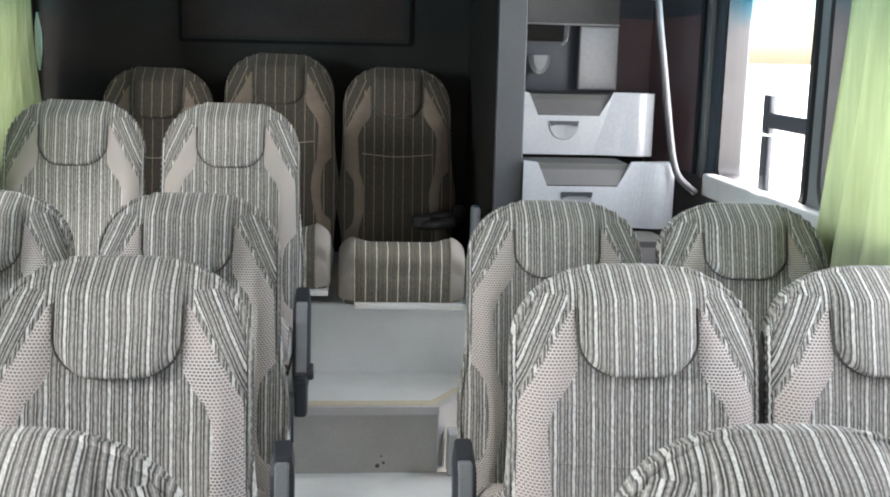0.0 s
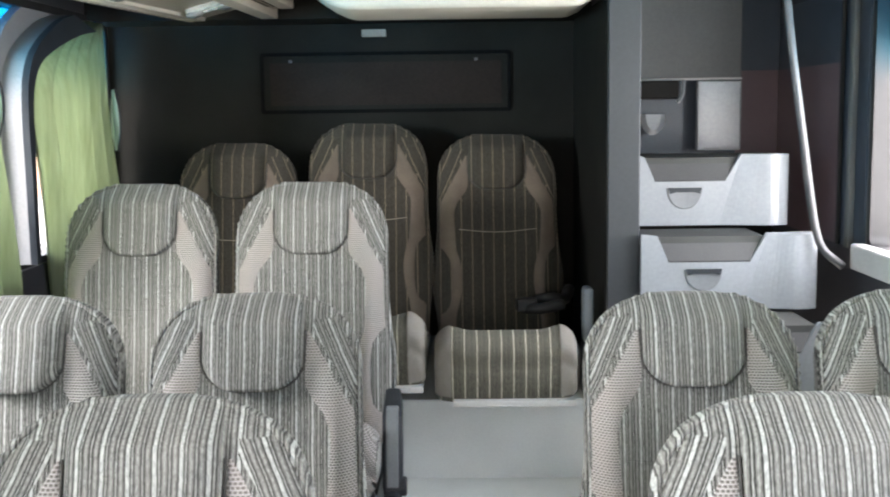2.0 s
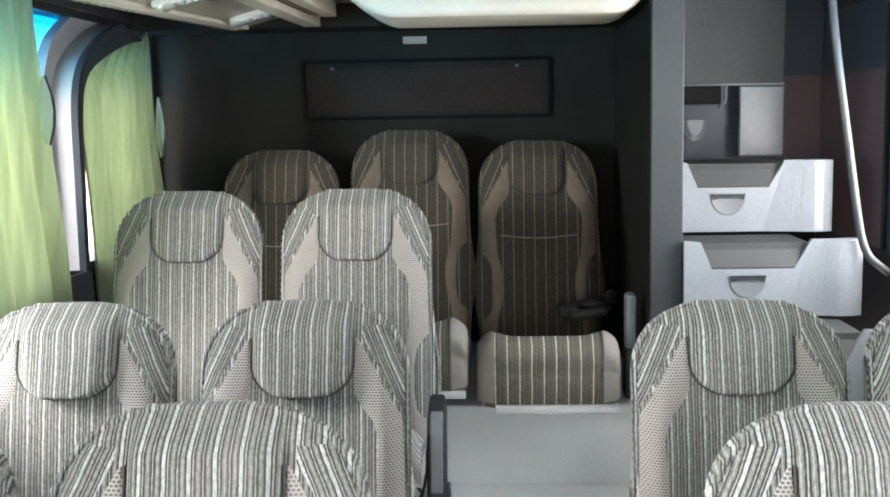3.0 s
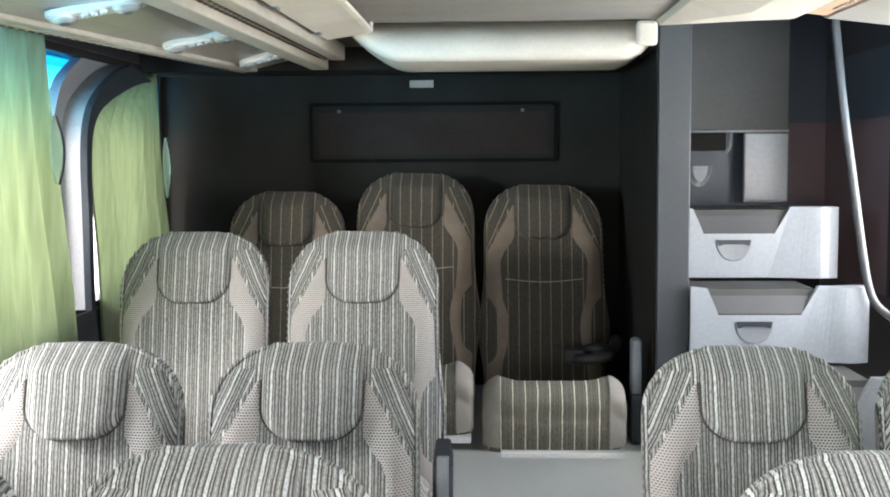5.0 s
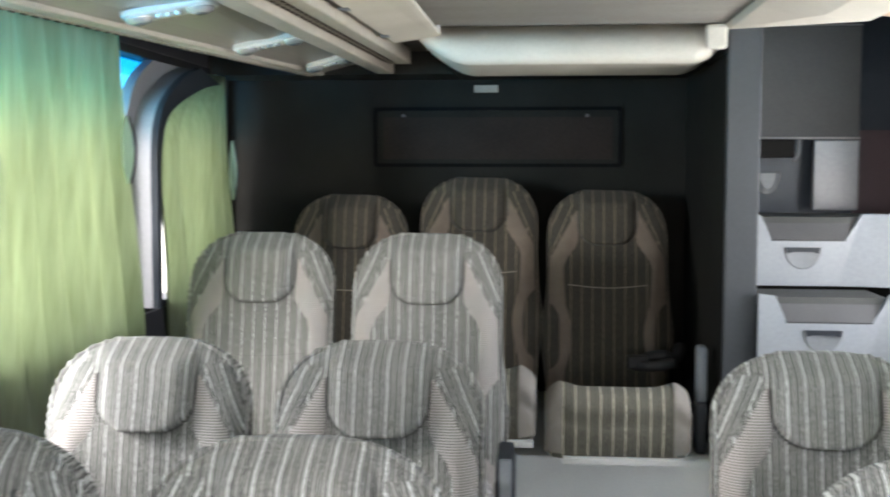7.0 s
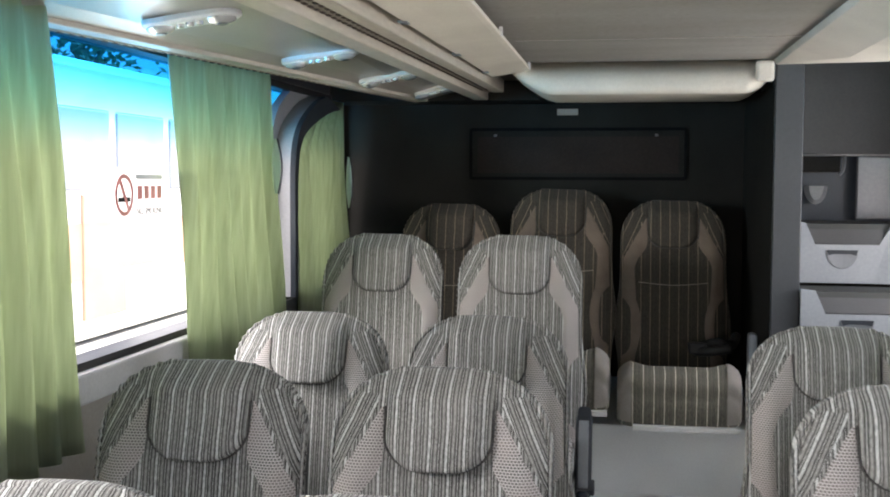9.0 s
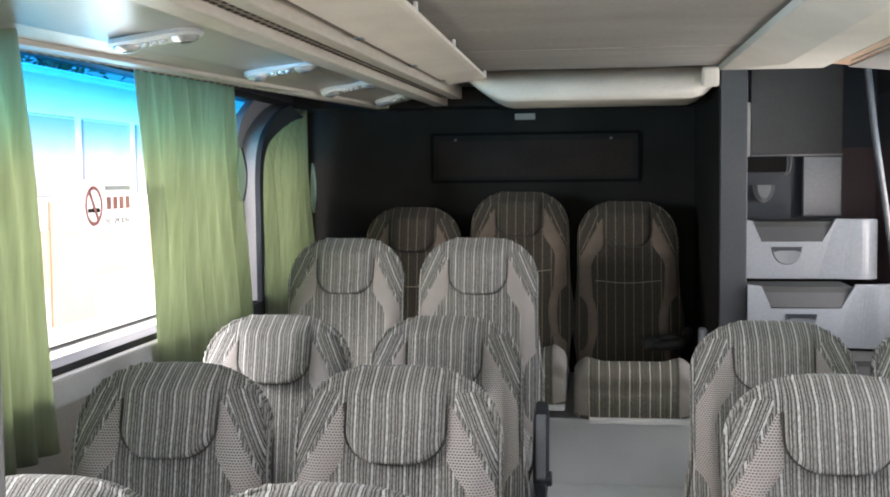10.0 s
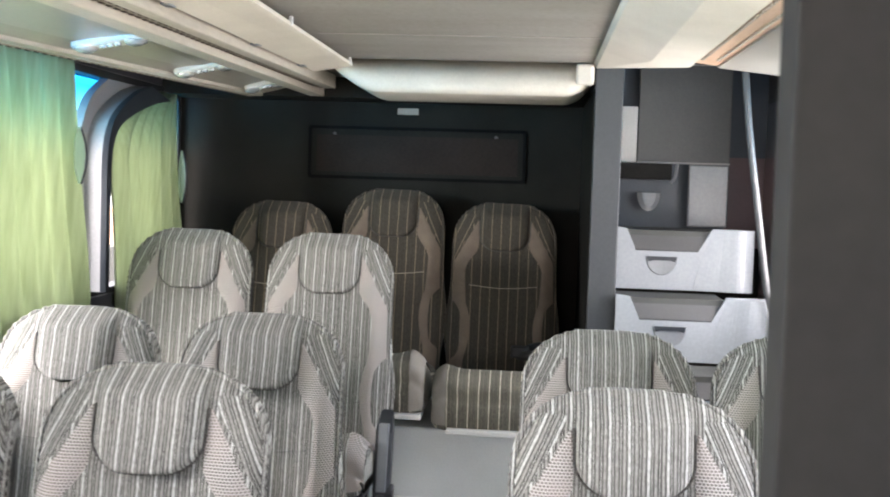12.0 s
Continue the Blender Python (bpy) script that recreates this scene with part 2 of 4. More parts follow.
SCOOP = surface("scooped_grey_plastic", (0.19, 0.202, 0.212), (0.25, 0.265, 0.278), 0.3, 3, 80, 0.01)
STAIR = surface("grey_white_moulding", (0.285, 0.305, 0.32), (0.365, 0.388, 0.405), 0.24, 3, 80, 0.004)
NOSE = surface("grey_nosing", (0.095, 0.095, 0.095), (0.12, 0.12, 0.12), 0.8, 5, 240, 0.1, 0, (1, 1, 1), 0.2)
TREAD = surface("grey_tread", (0.055, 0.057, 0.053), (0.085, 0.088, 0.082), 0.8, 5, 240, 0.3)
FLOORMAT = surface("vinyl_floor", (0.66, 0.685, 0.67), (0.79, 0.82, 0.805), 0.5, 7, 160, 0.06)
RISER = surface("grey_riser", (0.66, 0.685, 0.69), (0.77, 0.80, 0.80), 0.6, 5, 140, 0.05)
STEPMAT = surface("olive_grey_vinyl", (0.33, 0.33, 0.305), (0.43, 0.43, 0.40), 0.6, 6, 140, 0.05)
YELLOW = surface("worn_yellow_edge", (0.56, 0.51, 0.33), (0.68, 0.65, 0.52), 0.6, 14, 120, 0.1)
CHROME = surface("rail_metal", (0.085, 0.085, 0.087), (0.12, 0.12, 0.122), 0.42, 5, 100, 0.02, 0.35)
HATCHFRAME = surface("matt_black_frame", (0.003, 0.003, 0.003), (0.006, 0.006, 0.006), 0.8, 8, 100, 0.02, 0, (1, 1, 1), 0.1)
SHINE = surface("chromed_plastic", (0.72, 0.72, 0.71), (0.84, 0.84, 0.83), 0.18, 5, 60, 0.02, 0.6)
REARLAM = surface("rear_grey_laminate", (0.037, 0.042, 0.046), (0.052, 0.058, 0.063), 0.5, 3, 90, 0.03)
DIRT = surface("brown_slot_dirt", (0.035, 0.026, 0.02), (0.08, 0.06, 0.045), 0.8, 9, 60, 0.1)
# Dark colour for the shade drawn round the head pillows.
CREASE_SHADE = surface("crease_shade", (0.05, 0.048, 0.044), (0.10, 0.096, 0.088), 0.9, 30, 300, 0.2)
POST = surface("grey_post_plastic", (0.20, 0.20, 0.21), (0.27, 0.27, 0.28), 0.45, 4, 120, 0.02)
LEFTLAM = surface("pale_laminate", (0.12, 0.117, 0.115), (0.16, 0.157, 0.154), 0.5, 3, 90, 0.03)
STAIRWALL = surface("navy_side_trim", (0.036, 0.052, 0.072), (0.054, 0.072, 0.098), 0.35, 4, 120, 0.03)
PLUM_REFLECTION = surface("plum_reflection_tint", (0.12, 0.082, 0.092), (0.16, 0.11, 0.122), 0.4, 4, 120, 0.03)
LAMPMAT = surface("lamp_plastic", (0.68, 0.68, 0.66), (0.80, 0.80, 0.78), 0.3, 5, 100, 0.02)
CURTAIN = curtain_cloth("green_curtain", (0.31, 0.35, 0.235), (0.39, 0.438, 0.31))
TIE = curtain_cloth("mint_band", (0.60, 0.74, 0.66), (0.70, 0.83, 0.75))
GLASS = tinted_glass("window_glass", 1.53, 1.77)
WHITE = surface("white_plate", (0.66, 0.66, 0.64), (0.78, 0.78, 0.76), 0.5, 9, 100)
SCREEN = surface("smoked_panel", (0.016, 0.011, 0.009), (0.028, 0.02, 0.017), 0.7, 4, 100, 0.02, 0, (1, 1, 1), 0.15)


# ---- mesh helpers ----
def smooth(bm, on=True):
    for f in bm.faces:
        f.smooth = on


def mesh_of(name, bm, mats):
    me = bpy.data.meshes.new(name)
    bmesh.ops.recalc_face_normals(bm, faces=bm.faces)
    bm.to_mesh(me)
    bm.free()
    for mt in (mats if isinstance(mats, (list, tuple)) else (mats,)):
        me.materials.append(mt)
    return me


def part(name, bm, material, parent=None, label=""):
    ob = new(name, mesh_of(name, bm, material))
    if parent is not None:
        ob.parent = parent
    if label:
        ob["label"] = label
    return ob


def thing(name, label, category, m=None, group="", kind=""):
    ob = new(name)
    ob.empty_display_size = 0.1
    if m is not None:
        ob.matrix_basis = m
    return tagged(ob, label, category, group, kind)


def box(bm, x0, x1, y0, y1, z0, z1, bevel=0.0, seg=2):
    r = bmesh.ops.create_cube(bm, size=1.0)
    vs = r["verts"]
    for v in vs:
        v.co = Vector(((x0 + x1) / 2 + v.co.x * (x1 - x0), (y0 + y1) / 2 + v.co.y * (y1 - y0), (z0 + z1) / 2 + v.co.z * (z1 - z0)))
    if bevel:
        es = list({e for v in vs for e in v.link_edges})
        bmesh.ops.bevel(bm, geom=es, offset=bevel, segments=seg, profile=0.5, affect="EDGES")
    return bm


def boxed(x0, x1, y0, y1, z0, z1, bevel=0.0):
    return box(bmesh.new(), x0, x1, y0, y1, z0, z1, bevel)


def loft(bm, rings, closed=True, caps=True):
    rows = [[bm.verts.new(p) for p in ring] for ring in rings]
    n = len(rows[0])
    for a, b in zip(rows, rows[1:]):
        for i in range(n if closed else n - 1):
            j = (i + 1) % n
            bm.faces.new((a[i], a[j], b[j], b[i]))
    if caps and closed:
        bm.faces.new(rows[0])
        bm.faces.new(rows[-1])
    return bm


def tube(bm, pts, r, n=10):
    pts = [Vector(p) for p in pts]
    rings = []
    up = Vector((0.31, 0.52, 0.79))
    for i, p in enumerate(pts):
        d = (pts[min(i + 1, len(pts) - 1)] - pts[max(i - 1, 0)]).normalized()
        a = d.cross(up).normalized()
        b = d.cross(a)
        rings.append([p + (a * math.cos(k * 2 * math.pi / n) + b * math.sin(k * 2 * math.pi / n)) * r for k in range(n)])
    loft(bm, rings)
    smooth(bm)
    return bm


def bezier(pts, n=8):
    """A smooth line through the points (Catmull-Rom)."""
    q = [Vector(p) for p in pts]
    q = [q[0] * 2 - q[1]] + q + [q[-1] * 2 - q[-2]]
    out = []
    for a, b, c, d in zip(q, q[1:], q[2:], q[3:]):
        for k in range(n):
            t = k / n
            out.append(0.5 * ((2 * b) + (c - a) * t + (2 * a - 5 * b + 4 * c - d) * t * t + (3 * b - a - 3 * c + d) * t ** 3))
    out.append(q[-2])
    return out


def disc(bm, centre, axis, r, depth, n=16):
    q = Vector(axis).normalized()
    a = q.orthogonal().normalized()
    b = q.cross(a)
    c = Vector(centre)
    ring = lambda s, k: [c + q * s + (a * math.cos(i * 2 * math.pi / n) + b * math.sin(i * 2 * math.pi / n)) * k for i in range(n)]
    return loft(bm, [ring(0, r), ring(depth * 0.8, r), ring(depth, r * 0.85)])


def structure(name, bm, material, label, category="structure"):
    return tagged(part(name, bm, material), label, category, kind="structure")


def rounded_rect(a0, a1, b0, b1, r, n=8):
    pts = []
    for ca, cb, s in ((a1 - r, b1 - r, 0), (a0 + r, b1 - r, 90), (a0 + r, b0 + r, 180), (a1 - r, b0 + r, 270)):
        for k in range(n + 1):
            t = radians(s + 90 * k / n)
            pts.append((ca + r * math.cos(t), cb + r * math.sin(t)))
    return pts


def window_ring(bm, x0, x1, outer, inner, n=8):
    """A plate x0..x1 thick with a rounded opening: outer and inner are (y0, y1, z0, z1, radius)."""
    o, i = rounded_rect(*outer, n), rounded_rect(*inner, n)
    loops = [[(x, *p) for p in pts] for x, pts in ((x0, o), (x1, o), (x1, i), (x0, i))]
    loft(bm, loops + [loops[0]], True, False)
    bmesh.ops.remove_doubles(bm, verts=bm.verts, dist=1e-5)
    return bm


def plan_block(plan, z0, z1):
    return loft(bmesh.new(), [[(x, y, z0) for x, y in plan], [(x, y, z1) for x, y in plan]])


# ---- floor and steps ----
F0 = 0.06
structure("floor_front", boxed(-1.32, 1.32, -3.0, 1.58, F0 - 0.15, F0 - 0.05), FLOORMAT, "pale grey vinyl floor at the bus front", "floor")
structure("floor", boxed(-1.32, 1.32, 1.58, 3.62, F0 - 0.1, F0), FLOORMAT, "pale grey vinyl bus floor, scuffed", "floor")
structure("step_tread", plan_block([(-0.16, 3.62), (0.31, 3.62), (0.41, 3.78), (0.52, 3.78), (0.52, 4.0), (-0.16, 4.0)], F0 - 0.1, 0.275), STEPMAT, "grey aisle step with worn riser", "step")
structure("step_top", plan_block([(-0.16, 3.665), (0.295, 3.665), (0.385, 3.81), (0.52, 3.81), (0.52, 3.999), (-0.16, 3.999)], 0.2755, 0.288), FLOORMAT, "scuffed pale vinyl tread of the aisle step", "step")
structure("step_edge", plan_block([(-0.16, 3.608), (0.315, 3.608), (0.416, 3.768), (0.52, 3.768), (0.52, 3.809), (0.386, 3.809), (0.296, 3.664), (-0.16, 3.664)], 0.264, 0.2905), SILL, "pale nosing of the aisle step", "step edge")
structure("rear_platform", boxed(-1.32, 0.52, 4.0, 5.0, F0 - 0.1, 0.545, 0.006), RISER, "grey engine-bay platform under the rear seats", "platform")
structure("side_platform", boxed(-1.32, -0.17, 3.1, 3.999, F0 - 0.1, 0.216), RISER, "raised grey side platform", "platform")

structure("step_cheek", plan_block([(0.313, 3.616), (0.414, 3.776), (0.41, 3.78), (0.31, 3.62)], F0, 0.263), SILL, "pale angled cheek of the aisle step", "step")
structure("step_box", boxed(0.345, 0.42, 3.58, 3.66, F0, 0.205, 0.006), SILL, "small pale box beside the step", "box")

structure("yellow_strip", plan_block([(-0.16, 3.628), (0.30, 3.628), (0.39, 3.772), (0.52, 3.772), (0.52, 3.806), (0.38, 3.806), (0.292, 3.668), (-0.16, 3.668)], 0.2906, 0.293), YELLOW, "worn yellow strip on the step", "step edge")

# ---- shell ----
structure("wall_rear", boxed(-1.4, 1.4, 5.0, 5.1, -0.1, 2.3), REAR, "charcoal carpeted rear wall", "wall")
structure("wall_front_lower", boxed(-1.4, 1.4, -3.1, -3.0, -0.1, 0.85), WALLMAT, "dark front wall under the windscreen", "wall")
structure("wall_front_upper", boxed(-1.4, 1.4, -3.1, -3.0, 1.85, 2.3), WALLMAT, "dark front wall over the windscreen", "wall")
structure("ceiling", box(boxed(-1.4, 0.6255, -3.0, 5.0, 1.887, 2.0), 0.6255, 1.4, -3.0, 3.72, 1.887, 2.0), CEIL, "grey carpeted ceiling, stained", "ceiling")
structure("wall_left_lower", boxed(-1.40, -1.32, -3.0, 3.75, -0.1, 0.97), PANEL, "grey side wall below the windows", "wall")
structure("wall_left_rear", boxed(-1.40, -1.32, 3.75, 5.0, -0.1, 0.97), WALLMAT, "dark side wall below the rear window", "wall")
structure("wall_right_lower", boxed(1.32, 1.40, -3.0, 5.0, -0.1, 1.0), WALLMAT, "dark side wall below the windows", "wall")
structure("wall_left_upper", boxed(-1.40, -1.32, -3.0, 5.0, 1.83, 2.3), WALLMAT, "dark side wall above the windows", "wall")
structure("wall_right_upper", boxed(1.32, 1.40, -3.0, 5.0, 1.83, 2.3), WALLMAT, "dark side wall above the windows", "wall")
structure("wall_right_rear", boxed(1.32, 1.40, 4.02, 5.0, 1.0, 1.83), STAIRWALL, "dark stairwell side wall", "wall")
# Plum sheets here and behind the stairs imitate a reddish reflection in their colour.
structure("wall_reflection_side", boxed(1.314, 1.3195, 4.24, 4.945, 1.0, 1.594), PLUM_REFLECTION, "plum sheet imitating a reflection low on the stairwell wall", "wall lining")
structure("stairwell_wall_front", boxed(0.6, 1.32, 3.66, 3.72, 2.001, 2.6), WALLMAT, "dark upper stairwell wall", "wall")
structure("stairwell_wall_side", boxed(0.56, 0.6, 3.66, 5.0, 2.001, 2.6), WALLMAT, "dark upper stairwell wall", "wall")
structure("stairwell_wall_rear", boxed(0.56, 1.4, 5.0, 5.1, 2.301, 2.6), WALLMAT, "dark upper stairwell wall", "wall")
structure("stairwell_wall_outer", boxed(1.32, 1.4, 3.66, 5.0, 2.301, 2.6), WALLMAT, "dark upper stairwell wall", "wall")
structure("stairwell_ceiling", boxed(0.56, 1.4, 3.66, 5.1, 2.601, 2.65), CEIL, "grey ceiling over the stairwell", "ceiling")
structure("window_sill_left", boxed(-1.32, -1.291, -3.0, 3.72, 0.90, 0.98, 0.008), SILL, "pale plastic window sill", "window sill")
structure("window_sill_right", boxed(1.27, 1.32, -3.0, 4.0, 0.95, 1.03, 0.008), SILL, "pale plastic window sill", "window sill")


def bus_window(name, side, y0, y1, z0, z1, r, label):
    w = thing(name, label, "window", kind="structure")
    xa, xb = (-1.40, -1.325) if side < 0 else (1.325, 1.40)
    part("frame", window_ring(bmesh.new(), xa, xb, (y0, y1, z0, z1, 0.002), (y0 + 0.05, y1 - 0.05, z0 + 0.015, z1 - 0.01, r)), PILLAR, w)
    bm = window_ring(bmesh.new(), xa + 0.01, xb + 0.012 if side < 0 else xb - 0.01, (y0 + 0.04, y1 - 0.04, z0 + 0.008, z1 - 0.004, r + 0.01), (y0 + 0.066, y1 - 0.066, z0 + 0.03, z1 - 0.03, r - 0.01))
    if side > 0:
        bm.free()
        bm = window_ring(bmesh.new(), xa - 0.012, xb - 0.01, (y0 + 0.04, y1 - 0.04, z0 + 0.008, z1 - 0.004, r + 0.01), (y0 + 0.066, y1 - 0.066, z0 + 0.03, z1 - 0.03, r - 0.01))
    part("gasket", bm, BLACK, w, "black rubber window gasket")
    xm = (xa + xb) / 2
    part("pane", boxed(xm - 0.003, xm + 0.003, y0 + 0.05, y1 - 0.05, z0 + 0.016, z1 - 0.012), GLASS, w, "clear pane with a blue sun band")
    return w


bus_window("window_1", -1, 1.60, 5.0, 0.97, 1.83, 0.06, "long side window with a blue sun band")
bus_window("window_2", -1, -1.2, 1.60, 0.97, 1.83, 0.10, "long side window with a blue sun band")
bus_window("window_3", -1, -3.0, -1.2, 0.97, 1.83, 0.10, "side window with a blue sun band")
bus_window("window_4", 1, 3.17, 4.02, 1.0, 1.83, 0.04, "narrow side window beside the stairs")
bus_window("window_5", 1, 0.6, 3.17, 1.0, 1.83, 0.10, "long side window with a blue sun band")
bus_window("window_6", 1, -3.0, 0.6, 1.0, 1.83, 0.10, "long side window with a blue sun band")

structure("corner_trim", boxed(1.300, 1.319, 4.10, 4.14, 1.0, 1.80, 0.004), PILLAR, "grey upright trim strip on the stairwell wall", "trim")
structure("door_trim", boxed(1.304, 1.319, 4.22, 4.235, 1.0, 1.80, 0.003), BLACK, "black upright seal on the stairwell wall", "trim")

# swept pillar between the side windows
SWEEP = [(3.975, 0.97), (3.975, 1.25), (3.972, 1.50), (4.00, 1.62), (4.07, 1.70), (4.22, 1.79), (4.36, 1.835)]
pillar = thing("window_pillar", "swept grey pillar with a black inner edge between side windows", "pillar", kind="structure")
left_line = bezier([(0, 3.84, 0.97), (0, 3.84, 1.25), (0, 3.855, 1.50), (0, 3.895, 1.62), (0, 3.96, 1.71), (0, 4.06, 1.77), (0, 4.20, 1.83)], 5)
mid_line = bezier([(0, y + 0.185 + 0.06 * smooth_k, z - 0.01 * smooth_k) for (y, z), smooth_k in zip(SWEEP, (0, 0, 0.1, 0.3, 0.6, 1.2, 1.6))], 5)
dark_line = bezier([(0, y + 0.245 + 0.10 * smooth_k, z - 0.02 * smooth_k) for (y, z), smooth_k in zip(SWEEP, (0.0, 0.05, 0.2, 0.5, 1.2, 2.3, 3.0))], 5)
near = lambda line: [Vector((p.x, 0.641 + 0.935 * (p.y - 0.641), 1.465 + 0.935 * (p.z - 1.465))) for p in line]
for nm, la, lb, x0, x1, mt in (("post", left_line, mid_line, -1.345, -1.318, POST), ("inner_post", near(mid_line), near(dark_line), -1.318, -1.2565, POST), ("dark_edge", near(mid_line), near(dark_line), -1.256, -1.239, ARM)):
    bm = bmesh.new()
    loft(bm, [[(x0, a.y, a.z), (x1, a.y + 0.012, a.z), (x1, c.y - 0.012, c.z), (x0, c.y, c.z)] for a, c in zip(la, lb)])
    part(nm, bm, mt, pillar)

# ---- partition beside the stairs ----
structure("partition_rear", boxed(0.525, 0.625, 4.03, 4.999, -0.04, 1.884, 0.004), REARLAM, "grey laminate partition beside the stairs", "partition")
# Thin near-black sheet on the aisle face of the partition.
structure("partition_sheet", boxed(0.5205, 0.5248, 4.05, 4.998, 0.55, 1.80), REAR, "dark sheet on the aisle face of the partition", "wall lining")

# ---- front bulkheads ----
structure("bulkhead_left", boxed(-1.27, -0.2445, 0.31, 0.35, F0 - 0.05, 1.885, 0.008), LEFTLAM, "warm grey laminate bulkhead panel", "bulkhead")
# Same laminate as the left panel; its dimness is put into the colour.
structure("bulkhead_right", boxed(0.4236, 1.27, 0.47, 0.498, F0 - 0.05, 1.885, 0.002), DIMMED_LAM, "warm grey laminate bulkhead panel", "bulkhead")


# ---- seats ----
def back_y(z):
    return (z - 0.845) * 0.20 if z < 0.845 else (z - 0.845) * 0.27


def half_width(z):
    w = 0.219 + 0.022 * math.exp(-((z - 0.51) / 0.12) ** 2)
    if z > 0.86:
        w *= max(0.0, 1 - ((z - 0.86) / 0.1815) ** 2.5) ** (1 / 2.5)
    return w


def thickness(z):
    d = 0.115 - 0.03 * (z - 0.4) / 0.64
    if z > 0.97:
        d *= math.sqrt(max(0.02, 1 - ((z - 0.97) / 0.072) ** 2))
    return d


def full_thickness(z):
    return 0.115 - 0.03 * (z - 0.4) / 0.64


def front(x, z, out=0.0):
    """The point of the backrest's front at x across and z up, raised by out."""
    w = max(half_width(z), 1e-4)
    u = max(-1.0, min(1.0, x / w))
    d = thickness(z)
    edge = 1 - (1 - abs(u) ** 5) ** (1 / 2.2)
    relief = -0.020 * math.exp(-((abs(x) - 0.165) / 0.042) ** 2) * min(1.0, max(0.0, (0.93 - z) / 0.15))
    return Vector((x, back_y(z) + (full_thickness(z) - d) / 2 + edge * d / 2 + relief - out, z))


def smoothstep(a, b, t):
    t = max(0.0, min(1.0, (t - a) / (b - a)))
    return t * t * (3 - 2 * t)


def bolster_in(z):
    return 0.100 + 0.058 * smoothstep(0.86, 0.76, z) - 0.032 * math.exp(-((z - 0.52) / 0.11) ** 2) + 0.01 * smoothstep(0.86, 0.98, z)


def bolster_out(z):
    w = half_width(z) * 0.955
    o = min(w, 0.110 + (0.972 - z) * 0.58)
    return max(bolster_in(z) + 0.004, o - 0.062 * math.sqrt(max(0.0, 1 - ((z - 0.51) / 0.115) ** 2)))


def strip(inner, outer, z0, z1, side, out, nz=30, nx=6):
    bm = bmesh.new()
    top, low = [], []
    for k in range(nz + 1):
        z = z0 + (z1 - z0) * k / nz
        a, b = inner(z), outer(z)
        row, base = [], []
        for i in range(nx + 1):
            t = i / nx
            lift = out * min(1.0, 5 * t, 5 * (1 - t)) - 0.0015
            row.append(front(side * (a + (b - a) * t), z, lift))
        top.append(row)
    loft(bm, top, False, False)
    smooth(bm)
    return bm


def backrest_mesh():
    bm = bmesh.new()
    zs = [0.26 + 0.72 * i / 30 for i in range(31)] + [0.995, 1.008, 1.019, 1.028, 1.0345, 1.039]
    rings = []
    for z in zs:
        w = half_width(z)
        ring = []
        us = [math.sin(radians(-90 + 180 * i / 22)) for i in range(23)]
        for u in us:
            ring.append(front(w * u, z))
        d = thickness(z)
        for u in reversed(us[1:-1]):
            e = 1 - (1 - abs(u) ** 4) ** (1 / 2.0)
            ring.append(Vector((w * u, back_y(z) + (full_thickness(z) + d) / 2 - e * d / 2, z)))
        rings.append(ring)
    loft(bm, rings)
    smooth(bm)
    return bm


def pillow_mesh():
    bm = bmesh.new()
    rows = []
    nz, nx = 22, 20
    for k in range(nz + 1):
        b = k / nz
        z = 0.842 + 0.193 * b ** 1.35
        h = math.sqrt(max(0.0, 1 - (1 - min(1.0, (z - 0.842) / 0.068)) ** 2))
        wp = min(0.036 + 0.068 * h, half_width(z) * 0.97)
        row = []
        for i in range(nx + 1):
            a = -1 + 2 * i / nx
            a = math.sin(a * math.pi / 2)
            lift = 0.034 * (1 - abs(a) ** 7) * min(1.0, math.sqrt(b / 0.07)) * (1 - smoothstep(0.80, 1.0, b)) + 0.005 * smoothstep(0.7, 1.0, b) * (1 - abs(a) ** 6) - 0.002
            row.append(front(a * wp, z, lift))
        rows.append(row)
    loft(bm, rows, False, False)
    smooth(bm)
    return bm


def pillow_crease_shade():
    """A dark tube for the crease shade along the head pillow's sides and foot."""
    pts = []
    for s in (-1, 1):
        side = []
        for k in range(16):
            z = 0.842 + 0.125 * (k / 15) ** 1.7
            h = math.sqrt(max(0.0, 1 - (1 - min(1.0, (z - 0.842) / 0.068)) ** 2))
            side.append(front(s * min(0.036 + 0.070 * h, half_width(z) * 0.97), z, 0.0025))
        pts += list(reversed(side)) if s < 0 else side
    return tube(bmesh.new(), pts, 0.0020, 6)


def piping_mesh():
    """A gathered edge cord: small ridges along the backrest's outline."""
    side = [0.45 + 0.575 * i / 62 for i in range(63)] + [1.028, 1.031, 1.034]
    pts = [front(-half_width(z) * 0.972, z, 0.002) for z in side] + [front(half_width(z) * 0.972, z, 0.002) for z in reversed(side)]
    bm = bmesh.new()
    rings = []
    for k, p in enumerate(pts):
        d = (pts[min(k + 1, len(pts) - 1)] - pts[max(k - 1, 0)]).normalized()
        a = d.cross(Vector((0, 1, 0))).normalized()
        c = d.cross(a)
        r = 0.0078 if k % 2 else 0.0032
        rings.append([p + (a * math.cos(q * math.pi / 3) + c * math.sin(q * math.pi / 3)) * r for q in range(6)])
    loft(bm, rings)
    smooth(bm)
    return bm


